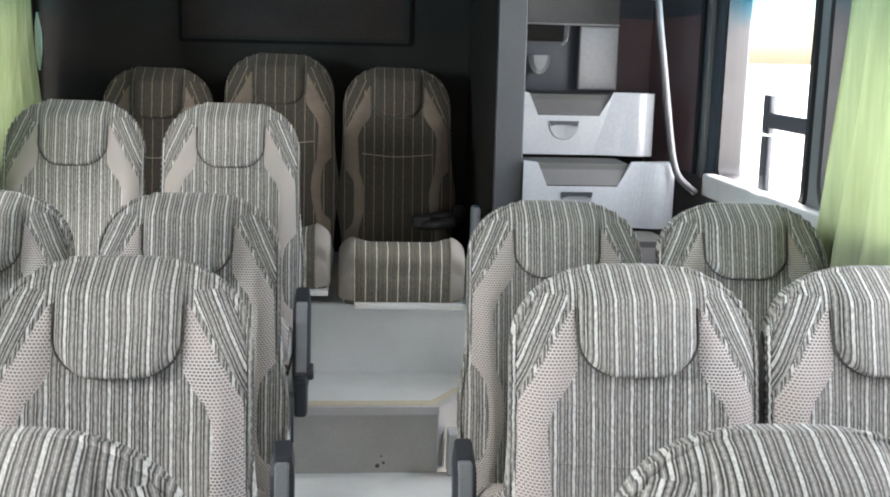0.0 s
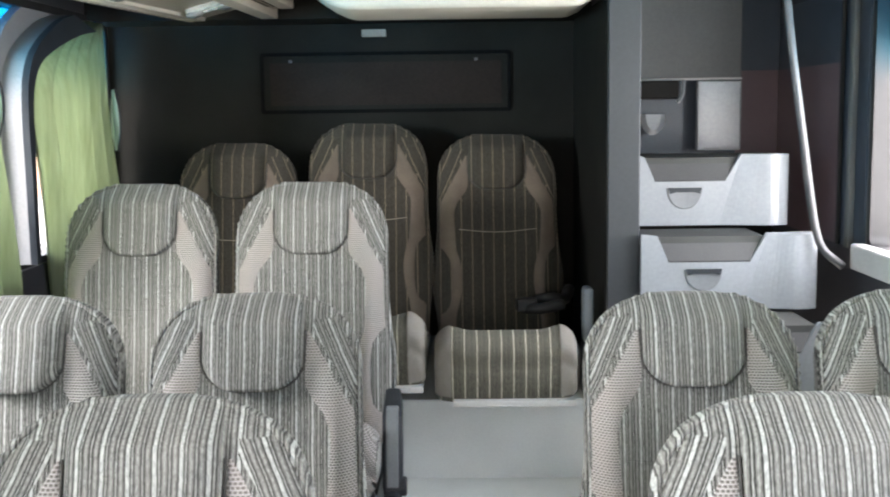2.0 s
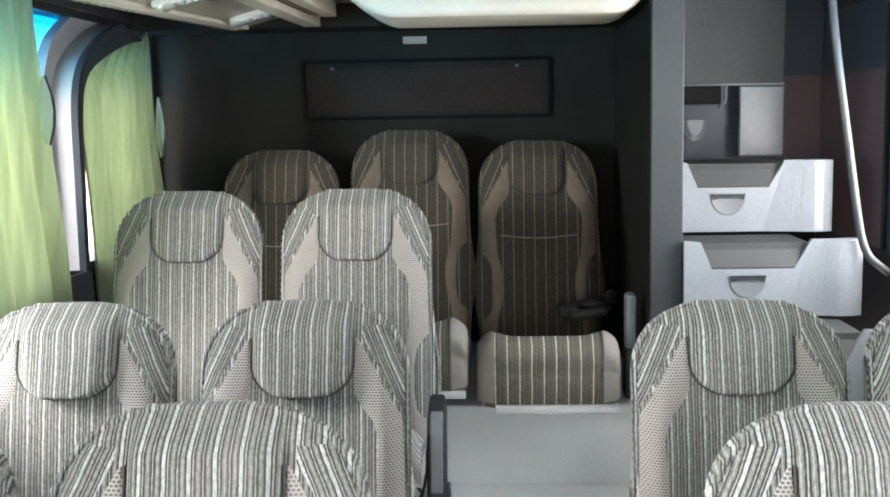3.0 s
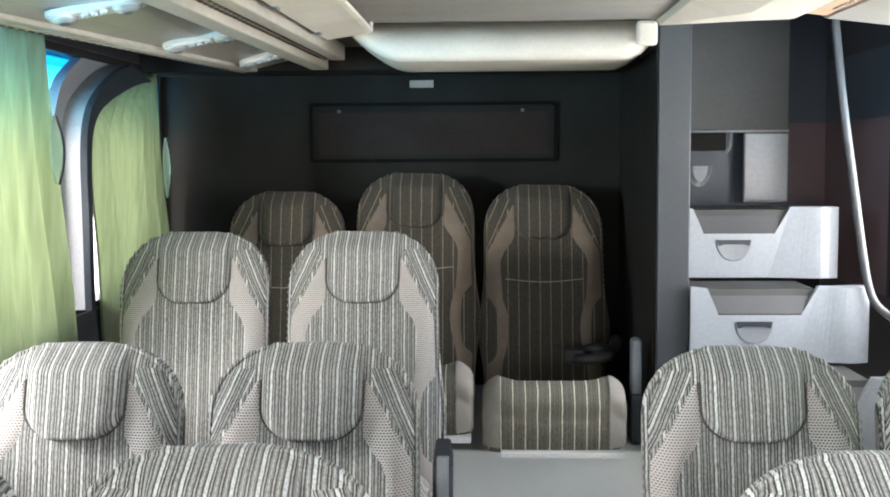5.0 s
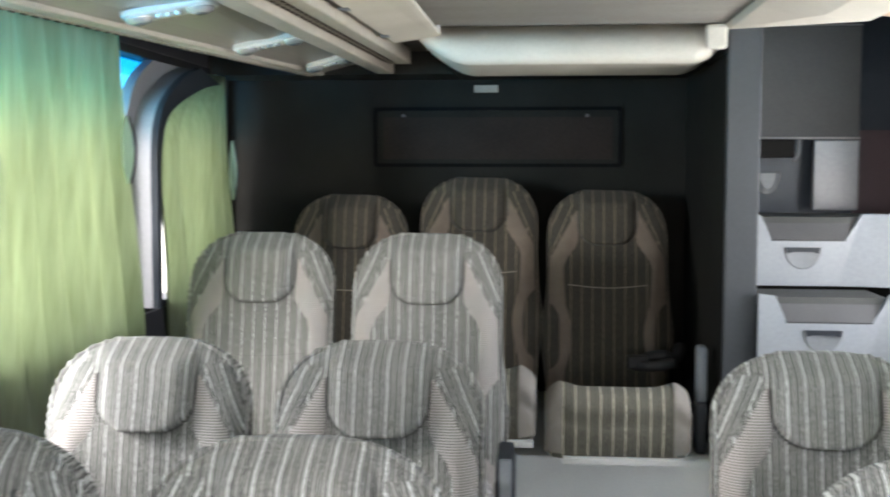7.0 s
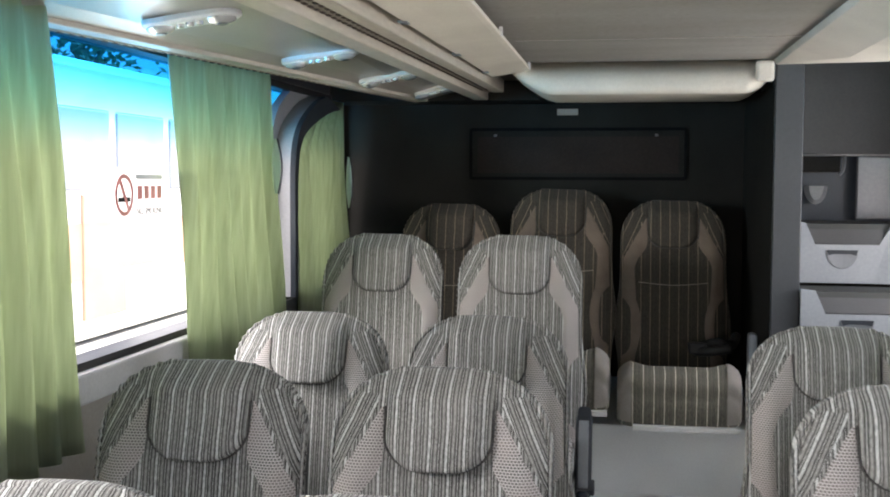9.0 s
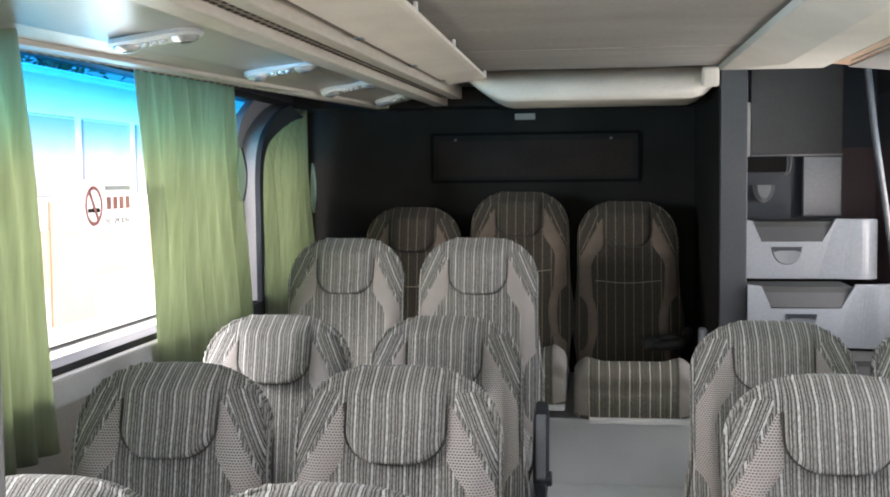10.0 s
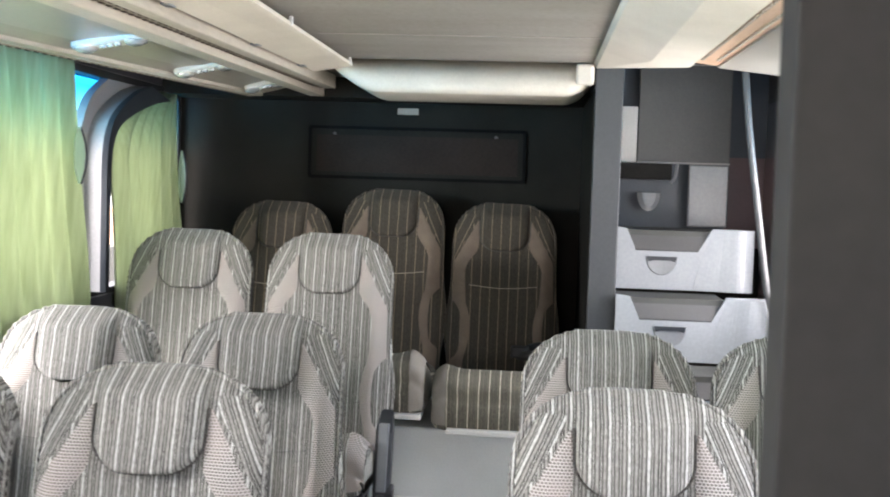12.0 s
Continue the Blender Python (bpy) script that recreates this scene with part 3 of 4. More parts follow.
def cushion_mesh(front_y, low, half):
    bm = bmesh.new()
    rings = []
    n = 20
    for k in range(n + 1):
        a = -1 + 2 * k / n
        x = half * a
        e = 1 - (1 - abs(a) ** 6) ** (1 / 3)
        top = 0.445 + 0.018 * math.exp(-((abs(a) - 0.78) / 0.16) ** 2) - 0.05 * e
        f = front_y + 0.03 * e
        lo = low + 0.02 * e
        back = 0.03
        rings.append([Vector((x, back, lo)), Vector((x, back, top - 0.15)), Vector((x, f + 0.30, top - 0.085)), Vector((x, f + 0.15, top - 0.022)), Vector((x, f + 0.075, top)), Vector((x, f + 0.035, top - 0.012)),
                      Vector((x, f + 0.010, top - 0.040)), Vector((x, f, top - 0.075)), Vector((x, f + 0.014, top - 0.098)), Vector((x, f + 0.006, top - 0.118)), Vector((x, f + 0.004, (top + lo) / 2 - 0.03)), Vector((x, f + 0.012, lo + 0.02)), Vector((x, f + 0.03, lo))])
    loft(bm, rings)
    smooth(bm)
    return bm


def cushion_side(front_y, low, side, half):
    """The mesh-fabric flank of the cushion, just proud of it."""
    bm = bmesh.new()
    rings = []
    for k in range(7):
        a = 0.76 + 0.235 * k / 6
        x = side * (half + 0.001) * a
        e = 1 - (1 - abs(a) ** 6) ** (1 / 3)
        top = 0.445 + 0.018 * math.exp(-((abs(a) - 0.78) / 0.16) ** 2) - 0.05 * e + 0.003
        f = front_y + 0.03 * e - 0.003
        lo = low + 0.02 * e
        rings.append([Vector((x, f + 0.30, top - 0.085)), Vector((x, f + 0.15, top - 0.022)), Vector((x, f + 0.075, top)), Vector((x, f + 0.035, top - 0.012)),
                      Vector((x, f + 0.010, top - 0.040)), Vector((x, f, top - 0.075)), Vector((x, f + 0.014, top - 0.098)), Vector((x, f + 0.006, top - 0.118)), Vector((x, f + 0.004, (top + lo) / 2 - 0.03)), Vector((x, f + 0.012, lo + 0.02))])
    loft(bm, rings, False, False)
    smooth(bm)
    return bm


def arm_mesh(s):
    """The upright folded armrest body at the seat's side s."""
    bm = bmesh.new()
    path = [(-0.175, 0.475), (-0.205, 0.44), (-0.225, 0.36), (-0.25, 0.26), (-0.27, 0.20)]
    rings = []
    for k, (y, z) in enumerate(path):
        w, d = (0.027, 0.03) if 0 < k < 4 else (0.020, 0.02)
        ring = [(s * 0.238 + px * w, y + py * d, z + (0.012 * py)) for px, py in ((-1, -0.7), (-0.7, -1), (0.7, -1), (1, -0.7), (1, 0.7), (0.7, 1), (-0.7, 1), (-1, 0.7))]
        rings.append(ring)
    loft(bm, rings)
    return bm


def lowered(bm, k):
    """The head end of the backrest, made k times as high."""
    for v in bm.verts:
        if v.co.z > 0.85:
            v.co.z = 0.85 + (v.co.z - 0.85) * k
    return bm


def build_seat(legs, front_y, low, arm_side, fabrics, k=1.0):
    STR, SLA, MES = fabrics
    seat = thing("bus_seat", "", "seat")
    half = 0.208 if legs else 0.222
    back = part("backrest", lowered(backrest_mesh(), k), STR, seat)
    for s in (-1, 1):
        part("bolster", lowered(strip(bolster_in, bolster_out, 0.30, 0.965, s, 0.004, 48), k), MES, back, "beige mesh-fabric side bolster")
        part("shoulder_panel", lowered(strip(lambda z: max(bolster_out(z), 0.10) + 0.002, lambda z: max(half_width(z) * 0.965, max(bolster_out(z), 0.10) + 0.004), 0.70, 0.99, s, 0.003), k), SLA, back, "slanted striped edge panel")
    part("piping", lowered(piping_mesh(), k), STR, back)
    bm = bmesh.new()
    tube(bm, [front(-0.142 + 0.284 * i / 14, 0.700 - 0.012 * math.sin(math.pi * i / 14), 0.0005) for i in range(15)], 0.0014, 5)
    part("seam", bm, STR if legs else SLOT, back)
    part("head_pillow", lowered(pillow_mesh(), k), STR, seat, "padded striped head pillow")
    part("pillow_crease_shade", lowered(pillow_crease_shade(), k), CREASE_SHADE, seat, "dark tube standing for the crease shade")
    cush = part("cushion", cushion_mesh(front_y, low, half), STR if legs else STRIPE_LIT, seat)
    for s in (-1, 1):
        part("cushion_flank", cushion_side(front_y, low, s, half), MESH if legs else MESH_LIT, cush, "beige mesh-fabric flank")
    if arm_side:
        s = arm_side
        arm = part("armrest", arm_mesh(s), ARM, seat, "dark folded plastic armrest")
        bm = boxed(s * 0.238 - 0.016, s * 0.238 + 0.016, -0.245, -0.19, 0.24, 0.455, 0.004)
        bmesh.ops.rotate(bm, verts=bm.verts, cent=(0, -0.21, 0.35), matrix=Matrix.Rotation(radians(-12), 3, "X"))
        bmesh.ops.translate(bm, verts=bm.verts, vec=(0, -0.018, 0))
        part("pad", bm, ARMTOP, arm, "grey armrest pad")
        part("pivot", disc(bmesh.new(), (s * 0.255, -0.255, 0.245), (s, 0, 0), 0.026, 0.02), ARM, arm)
        bm = boxed(s * 0.238 - 0.02, s * 0.238 + 0.02, -0.33, -0.24, 0.12, 0.24, 0.012)
        part("bracket", bm, ARM, seat)
    if legs:
        for x in (-0.16, 0.16):
            bm = boxed(x - 0.02, x + 0.02, -0.40, -0.05, 0.0, 0.03, 0.004)
            box(bm, x - 0.015, x + 0.015, -0.36, -0.31, 0.03, low + 0.01)
            box(bm, x - 0.015, x + 0.015, -0.14, -0.09, 0.03, low + 0.01)
            part("leg", bm, ARM, seat)
        part("base_frame", boxed(-0.2, 0.2, -0.40, -0.02, low - 0.02, low + 0.02, 0.006), ARM, seat)
    else:
        bm = boxed(-0.165, 0.215, front_y - 0.012, front_y + 0.1, low - 0.004, low + 0.014, 0.002)
        part("foot_plate", bm, WHITE, seat, "white plate under the cushion")
    return seat


ROWS = {
    "pair on the raised side platform": [(-0.853, 3.70, 0.216, 0), (-0.363, 3.70, 0.216, 1)],
    "second row left": [(-0.850, 2.777, F0, 0), (-0.361, 2.777, F0, 1)],
    "second row right": [(0.529, 2.78, F0, -1), (1.002, 2.78, F0, 0)],
    "front row left": [(-0.835, 1.97, F0 - 0.002, 0), (-0.351, 1.97, F0 - 0.002, 1)],
    "front row right": [(0.522, 1.975, F0 - 0.002, -1), (0.972, 1.975, F0 - 0.002, 0)],
    "first row left": [(-0.76, 1.25, F0 - 0.05, 0), (-0.335, 1.25, F0 - 0.05, 1)],
    "first row right": [(0.53, 1.27, F0 - 0.05, -1), (0.99, 1.27, F0 - 0.05, 0)],
}
LABEL = "high-backed bus seat in grey-green striped moquette"
made = {}
for row, spots in ROWS.items():
    for x, y, z, arm in spots:
        key = (arm, z > 0.1, x < 0)
        if key not in made:
            made[key] = build_seat(True, -0.46, 0.27, arm, (STRIPE, SLANT, MESH), 1.0 if z > 0.1 else 0.92 if x < 0 else 0.88)
            seat = made[key]
            seat.matrix_basis = pose(x, y, z)
        else:
            seat = copy_thing(made[key], pose(x, y, z))
        where = ", on the raised side platform" if z > 0.1 else ", aisle armrest folded" if arm else ", standing on the vinyl floor"
        tagged(seat, LABEL + where, "seat", "bus seats in pairs")
rear = build_seat(False, -0.70, 0.225, 0, (STRIPE_SHADED, SLANT_SHADED, MESH_SHADED))
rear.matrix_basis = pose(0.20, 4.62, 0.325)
tagged(rear, "rear bus seat in brown striped moquette with shade in its colour, facing the aisle", "seat", "rear bench seats")
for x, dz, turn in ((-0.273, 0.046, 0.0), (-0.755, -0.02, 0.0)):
    tagged(copy_thing(rear, pose(x, 4.62, 0.325 + dz)), "rear bus seat in brown striped moquette with shade in its colour, before the dark wall", "seat", "rear bench seats")


# ---- overhead racks and ceiling ----
def along(pts0, pts1, y0, y1):
    """A solid of cross-section pts0 at y0 that becomes pts1 at y1; points are (x, z)."""
    bm = bmesh.new()
    return loft(bm, [[(x, y0, z) for x, z in pts0], [(x, y1, z) for x, z in pts1]])


YA, YB = -2.9, 4.72


def taper(xa, xb, y):
    """x at depth y on the line that runs from xa at y 2.0 to xb at y 4.7."""
    return xa + (xb - xa) * (y - 2.0) / 2.7


def rack_bar(name, xa0, xa1, xb0, xb1, z0, z1, mat_, label, y0=YA, y1=YB, category="rack profile"):
    p0 = [(taper(xa0, xb0, max(y0, 0.6)), z0), (taper(xa1, xb1, max(y0, 0.6)), z0), (taper(xa1, xb1, max(y0, 0.6)), z1), (taper(xa0, xb0, max(y0, 0.6)), z1)]
    p1 = [(taper(xa0, xb0, y1), z0), (taper(xa1, xb1, y1), z0), (taper(xa1, xb1, y1), z1), (taper(xa0, xb0, y1), z1)]
    bm = along(p0, p1, max(y0, 0.6), y1)
    bmesh.ops.bevel(bm, geom=list(bm.edges), offset=0.004, segments=2, profile=0.5, affect="EDGES")
    return structure(name, bm, mat_, label, category)


rack_bar("curtain_rail", -1.36, -1.30, -0.91, -0.87, 1.795, 1.835, PROFILE, "aged cream rail over the side windows")
rack_bar("rail_slot", -1.372, -1.361, -0.935, -0.911, 1.792, 1.83, SLOT, "dirty slotted track over the side windows")
PZ0, PZ1 = 1.808, 1.858


def panel_x(y):
    return taper(-1.299, -0.869, y), taper(-0.77, -0.665, y)


rings = []
for y in (0.6, YB):
    a, b = panel_x(y)
    rings.append([(a, y, PZ0), (b, y, PZ1), (b, y, PZ1 + 0.012), (a, y, PZ0 + 0.012)])
structure("reading_light_panel", loft(bmesh.new(), rings), PANEL, "grey sloping service panel with reading lights", "service panel")
rack_bar("rack_beam", -0.769, -0.70, -0.664, -0.60, 1.80, 1.87, PROFILE, "aged cream lengthwise rack beam")
rack_bar("rack_vent", -0.699, -0.645, -0.599, -0.55, 1.825, 1.87, SLOT, "dirty brown air vent slot along the rack", y1=4.6)
rack_bar("rack_inner_beam", -0.644, -0.60, -0.549, -0.50, 1.815, 1.87, PROFILE, "cream rack beam beside the vent slot", y1=4.5)
bm = along([(-0.599, 1.835), (-0.37, 1.852), (-0.357, 1.856), (-0.357, 1.868), (-0.60, 1.868)], [(-0.499, 1.835), (-0.37, 1.855), (-0.357, 1.858), (-0.357, 1.868), (-0.499, 1.868)], 0.6, 4.028)
structure("rack_lid_left", bm, CREAM, "cream lid of the overhead rack, hinged beside the ceiling", "rack lid")
def ending(pts, ys):
    """A straight rack section with a slanting rear end: one depth for each point (x, z)."""
    return loft(bmesh.new(), [[(x, 0.6, z) for x, z in pts], [(x, y, z) for (x, z), y in zip(pts, ys)]])


structure("rack_lid_right", ending([(0.515, 1.884), (0.525, 1.868), (0.66, 1.825), (0.78, 1.815), (0.78, 1.884)], [4.028, 4.028, 3.42, 3.47, 3.70]), CREAM, "cream lid of the overhead rack over the stairs side", "rack lid")
structure("rack_vent_right", ending([(0.781, 1.83), (0.87, 1.825), (0.87, 1.884), (0.781, 1.884)], [3.46, 3.50, 3.70, 3.70]), RUST, "brown slotted air vent along the rack", "air vent")
structure("rack_panel_right", ending([(0.871, 1.82), (1.30, 1.80), (1.30, 1.885), (0.871, 1.885)], [3.51, 3.71, 3.71, 3.71]), PANEL, "cream service panel over the side windows", "service panel")

# rear air duct across the aisle
bm = bmesh.new()
prof = [(4.03, 1.884), (4.03, 1.806), (4.03, 1.802), (4.033, 1.791), (4.041, 1.781), (4.053, 1.7755), (4.058, 1.7745), (4.435, 1.772), (4.44, 1.772), (4.45, 1.78), (4.45, 1.884)]
rings = []
for x, back, up in ((-0.452, 0.03, 0.100), (-0.425, 0.016, 0.078), (-0.39, 0.006, 0.052), (-0.35, 0.001, 0.026), (-0.315, 0.0, 0.009), (-0.285, 0.0, 0.001), (-0.27, 0.0, 0.0), (0.10, 0.0, 0.0), (0.42, 0.0, 0.0), (0.44, 0.002, 0.003), (0.475, 0.016, 0.018), (0.50, 0.034, 0.042), (0.5195, 0.045, 0.065)):
    rings.append([(x, y + (back if y < 4.1 else 0), min(z + (up if z < 1.88 else 0), 1.8835 if z < 1.884 else z)) for y, z in prof])
loft(bm, rings)
smooth(bm)
bmesh.ops.translate(bm, verts=[v for v in bm.verts if v.co.z < 1.87], vec=(0, 0, -0.006))
duct = structure("air_duct", bm, CREAM, "cream moulded air duct across the rear ceiling", "air duct")
wn_mod = duct.modifiers.new("face_weighted", "WEIGHTED_NORMAL")
wn_mod.weight = 90
structure("duct_bracket", boxed(0.452, 0.518, 4.004, 4.029, 1.806, 1.8825, 0.012), CREAM, "cream end bracket of the air duct", "bracket")
# Near-black boxes below the grey ceiling, behind the duct and the rack.
structure("rear_ceiling", boxed(-0.372, 0.524, 4.452, 4.999, 1.80, 1.885), REAR, "dark ceiling behind the air duct", "ceiling")
structure("rear_soffit", boxed(-1.32, -0.375, 4.73, 4.999, 1.80, 1.885), REAR, "dark soffit in the rear corner", "soffit")


def reading_light(y):
    xa, xb = panel_x(y)
    w = xb - xa
    slope = math.degrees(math.atan2(PZ1 - PZ0, w))
    half = min(0.125, w * 0.40)
    t = thing("reading_light", "chromed twin reading light unit across the service panel", "reading light", pose(xa + w * 0.45, y, PZ0 + (PZ1 - PZ0) * 0.45, 0, -slope, -9), "reading lights")
    outline = rounded_rect(-half, half, -0.048, 0.044, 0.040, 6)
    part("base", loft(bmesh.new(), [[(px, py, 0.004) for px, py in outline], [(px, py, -0.008) for px, py in outline], [(px * 0.96, py * 0.86, -0.013) for px, py in outline]]), LAMPMAT, t)
    for k in (-0.66, 0.66):
        c = k * half
        prof = [(0.034, 0.0), (0.034, 0.004), (0.031, 0.008), (0.025, 0.012), (0.016, 0.015)]
        bm = loft(bmesh.new(), [[(c + r * math.cos(i * math.pi / 10), -0.006 + r * math.sin(i * math.pi / 10), -0.012 - d) for i in range(20)] for r, d in prof])
        lamp = part("lamp", bm, SHINE, t)
        part("lens", disc(bmesh.new(), (c, -0.006, -0.0265), (0, 0, -1), 0.013, 0.003, 16), CHROME, lamp)
    for k in (-0.2, 0.0, 0.2):
        part("button", disc(bmesh.new(), (k * half, -0.012, -0.0125), (0, 0, -1), 0.010, 0.009, 12), SHINE, t)
    return t


for y in (1.55, 2.42, 3.22, 3.90, 4.50):
    reading_light(y)

# ---- rear hatch panel and sign ----
hatch = thing("rear_hatch", "long smoked hatch panel in a black frame on the rear wall", "hatch")
bm = bmesh.new()
o, i = rounded_rect(-0.72, 0.272, 1.451, 1.69, 0.012, 3), rounded_rect(-0.706, 0.258, 1.465, 1.676, 0.008, 3)
loops = [[(p[0], y, p[1]) for p in pts] for y, pts in ((4.999, o), (4.984, o), (4.984, i), (4.999, i))]
loft(bm, loops + [loops[0]], True, False)
part("frame", bm, HATCHFRAME, hatch)
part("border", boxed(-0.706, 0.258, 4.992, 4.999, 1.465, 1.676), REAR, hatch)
part("panel", boxed(-0.682, 0.235, 4.988, 4.9915, 1.482, 1.650), SCREEN, hatch)
for x in (-0.60, 0.135):
    for z in (1.655,):
        part("screw", disc(bmesh.new(), (x, 4.992, z), (0, -1, 0), 0.008, 0.004, 10), CHROME, hatch)
plate = thing("small_plate", "small pale label plate on the rear wall", "plate")
part("plate", boxed(-0.315, -0.22, 4.993, 4.9995, 1.748, 1.777, 0.002), SLOT, plate)
for k in range(5):
    part("bar", boxed(-0.30 + k * 0.015, -0.292 + k * 0.015, 4.991, 4.9928, 1.755, 1.77), PANEL, plate)

# ---- stairs ----
stairs = thing("staircase", "moulded grey-white plastic staircase with dark treads", "staircase", kind="structure")


def stair(y, z, depth, x0=0.625, x1=1.155, h=0.235):
    """One step: a white riser with a notched top edge, a side cheek, a tread and a scooped light."""
    zt = z + h
    xl, xr = x0 + 0.05, x1 - 0.19
    bm = bmesh.new()
    prof = [(x0, z), (x1, z), (x1, zt), (xr + 0.05, zt), (xr, zt - 0.085), (xl + 0.035, zt - 0.085), (xl, zt - 0.005), (x0, zt)]
    loft(bm, [[(px, y, pz) for px, pz in prof], [(px, y + 0.02, pz) for px, pz in prof]])
    r = part("riser", bm, STAIR, stairs)
    bm = bmesh.new()
    loft(bm, [[(xl + 0.036, y - 0.004, zt - 0.084), (xr - 0.001, y - 0.004, zt - 0.084), (xr + 0.045, y + 0.03, zt - 0.012), (xl + 0.003, y + 0.03, zt - 0.012)],
              [(xl + 0.036, y + 0.01, zt - 0.10), (xr - 0.001, y + 0.01, zt - 0.10), (xr + 0.045, y + 0.05, zt - 0.03), (xl + 0.003, y + 0.05, zt - 0.03)]])
    part("nosing", bm, NOSE, stairs)
    part("tread", boxed(x0, xr + 0.046, y + 0.021, y + depth, zt - 0.035, zt - 0.011), TREAD, stairs)
    bm = bmesh.new()
    loft(bm, [[(p[0], p[1], z) for p in bezier([(xr - 0.02, y - 0.001, 0), (xr + 0.06, y - 0.012, 0), (x1 - 0.05, y - 0.03, 0), (x1 + 0.012, y - 0.01, 0), (x1 + 0.012, y + 0.06, 0)], 5)] + [(x1 - 0.02, y + 0.06, z), (xr - 0.01, y + 0.021, z)],
              [(p[0], p[1], zt - 0.002) for p in bezier([(xr + 0.052, y - 0.001, 0), (xr + 0.08, y - 0.010, 0), (x1 - 0.05, y - 0.03, 0), (x1 + 0.012, y - 0.01, 0), (x1 + 0.012, y + 0.06, 0)], 5)] + [(x1 - 0.02, y + 0.06, zt - 0.002), (xr + 0.052, y + 0.021, zt - 0.002)]])
    part("cheek", bm, STAIR, stairs)
    # scooped step light
    cx, cz = (xl + xr) / 2, zt - 0.113
    bowl = lambda k, yy, drop: [(cx + 0.058 * k * math.cos(radians(180 + 9 * i)), yy, cz - drop + 0.066 * k * math.sin(radians(180 + 9 * i))) for i in range(21)]
    bm = loft(bmesh.new(), [bowl(1.03, y - 0.0005, 0), bowl(1.0, y - 0.003, 0), bowl(0.93, y - 0.003, 0.002), bowl(0.80, y - 0.0015, 0.002), bowl(0.05, y - 0.001, 0.002)], True, False)
    smooth(bm)
    sc = part("step_light", bm, SCOOP, stairs, "scooped grey step light")
    # Dark shape in place of the shade below the scoop's upper rim.
    shade_outline = [(cx - 0.056, cz + 0.004), (cx + 0.056, cz + 0.004), (cx + 0.050, cz - 0.016), (cx + 0.03, cz - 0.011), (cx - 0.03, cz - 0.011), (cx - 0.050, cz - 0.016)]
    part("rim_shade", loft(bmesh.new(), [[(px, y - 0.001, pz) for px, pz in shade_outline], [(px, y - 0.007, pz) for px, pz in shade_outline]]), ARM, sc)


stair(4.0, 0.83, 0.25)
stair(4.25, 1.065, 0.27, x1=1.135)
stair(3.75, 0.595, 0.25, 0.66, 1.24)
part("landing", boxed(0.66, 1.30, 3.52, 3.75, F0, 0.36), STAIR, stairs)
part("under_panel", boxed(0.625, 1.19, 4.52, 4.6, 1.25, 1.29, 0.006), TREAD, stairs)

upper = thing("stairwell_panel", "dark grey laminate panel hung in the stairwell", "panel", kind="structure")
part("board", boxed(0.755, 1.15, 4.87, 4.90, 1.566, 1.982, 0.003), PILLAR, upper)
part("edge_strip", boxed(0.755, 1.15, 4.862, 4.8695, 1.558, 1.566), SILL, upper)
part("upper_riser", boxed(0.976, 1.145, 4.84, 4.87, 1.29, 1.556, 0.006), STAIR, upper)
part("shelf_box", boxed(0.63, 0.90, 4.80, 4.87, 1.488, 1.556, 0.006), DIMMED_LAM, upper)
part("grab_handle", tube(bmesh.new(), bezier([(0.925, 4.84, 1.556), (0.915, 4.82, 1.50), (0.90, 4.83, 1.475)]), 0.007, 8), STAIR, upper)
part("top_edge", boxed(0.755, 1.15, 4.866, 4.902, 1.9825, 1.988), SILL, upper)
part("well_back", boxed(0.63, 1.318, 4.95, 4.995, 1.2, 2.59), STAIRWALL, upper)
part("well_reflection", boxed(1.15, 1.313, 4.943, 4.9495, 1.2, 1.594), PLUM_REFLECTION, upper, "plum sheet imitating a reflection")
part("pale_strip", boxed(0.682, 0.75, 4.85, 4.868, 1.557, 1.80, 0.004), WHITE, upper, "pale upright strip of the upper stair")
bm = bmesh.new()
loft(bm, [[(0.81 + 0.05 * math.cos(radians(a)), 4.86, 1.43 + 0.08 * math.sin(radians(a))) for a in range(180, 361, 15)], [(0.81 + 0.03 * math.cos(radians(a)), 4.84, 1.43 + 0.06 * math.sin(radians(a))) for a in range(180, 361, 15)]])
part("scoop", bm, STAIR, upper)

rail = thing("handrail", "bent steel handrail of the staircase", "handrail")
part("rail", tube(bmesh.new(), bezier([(1.018, 3.95, 1.99), (1.035, 3.95, 1.84), (1.06, 3.95, 1.63), (1.098, 3.95, 1.38), (1.132, 3.95, 1.16), (1.15, 3.95, 1.07), (1.175, 3.95, 1.015), (1.235, 3.955, 0.965)], 6), 0.0125, 12), CHROME, rail)


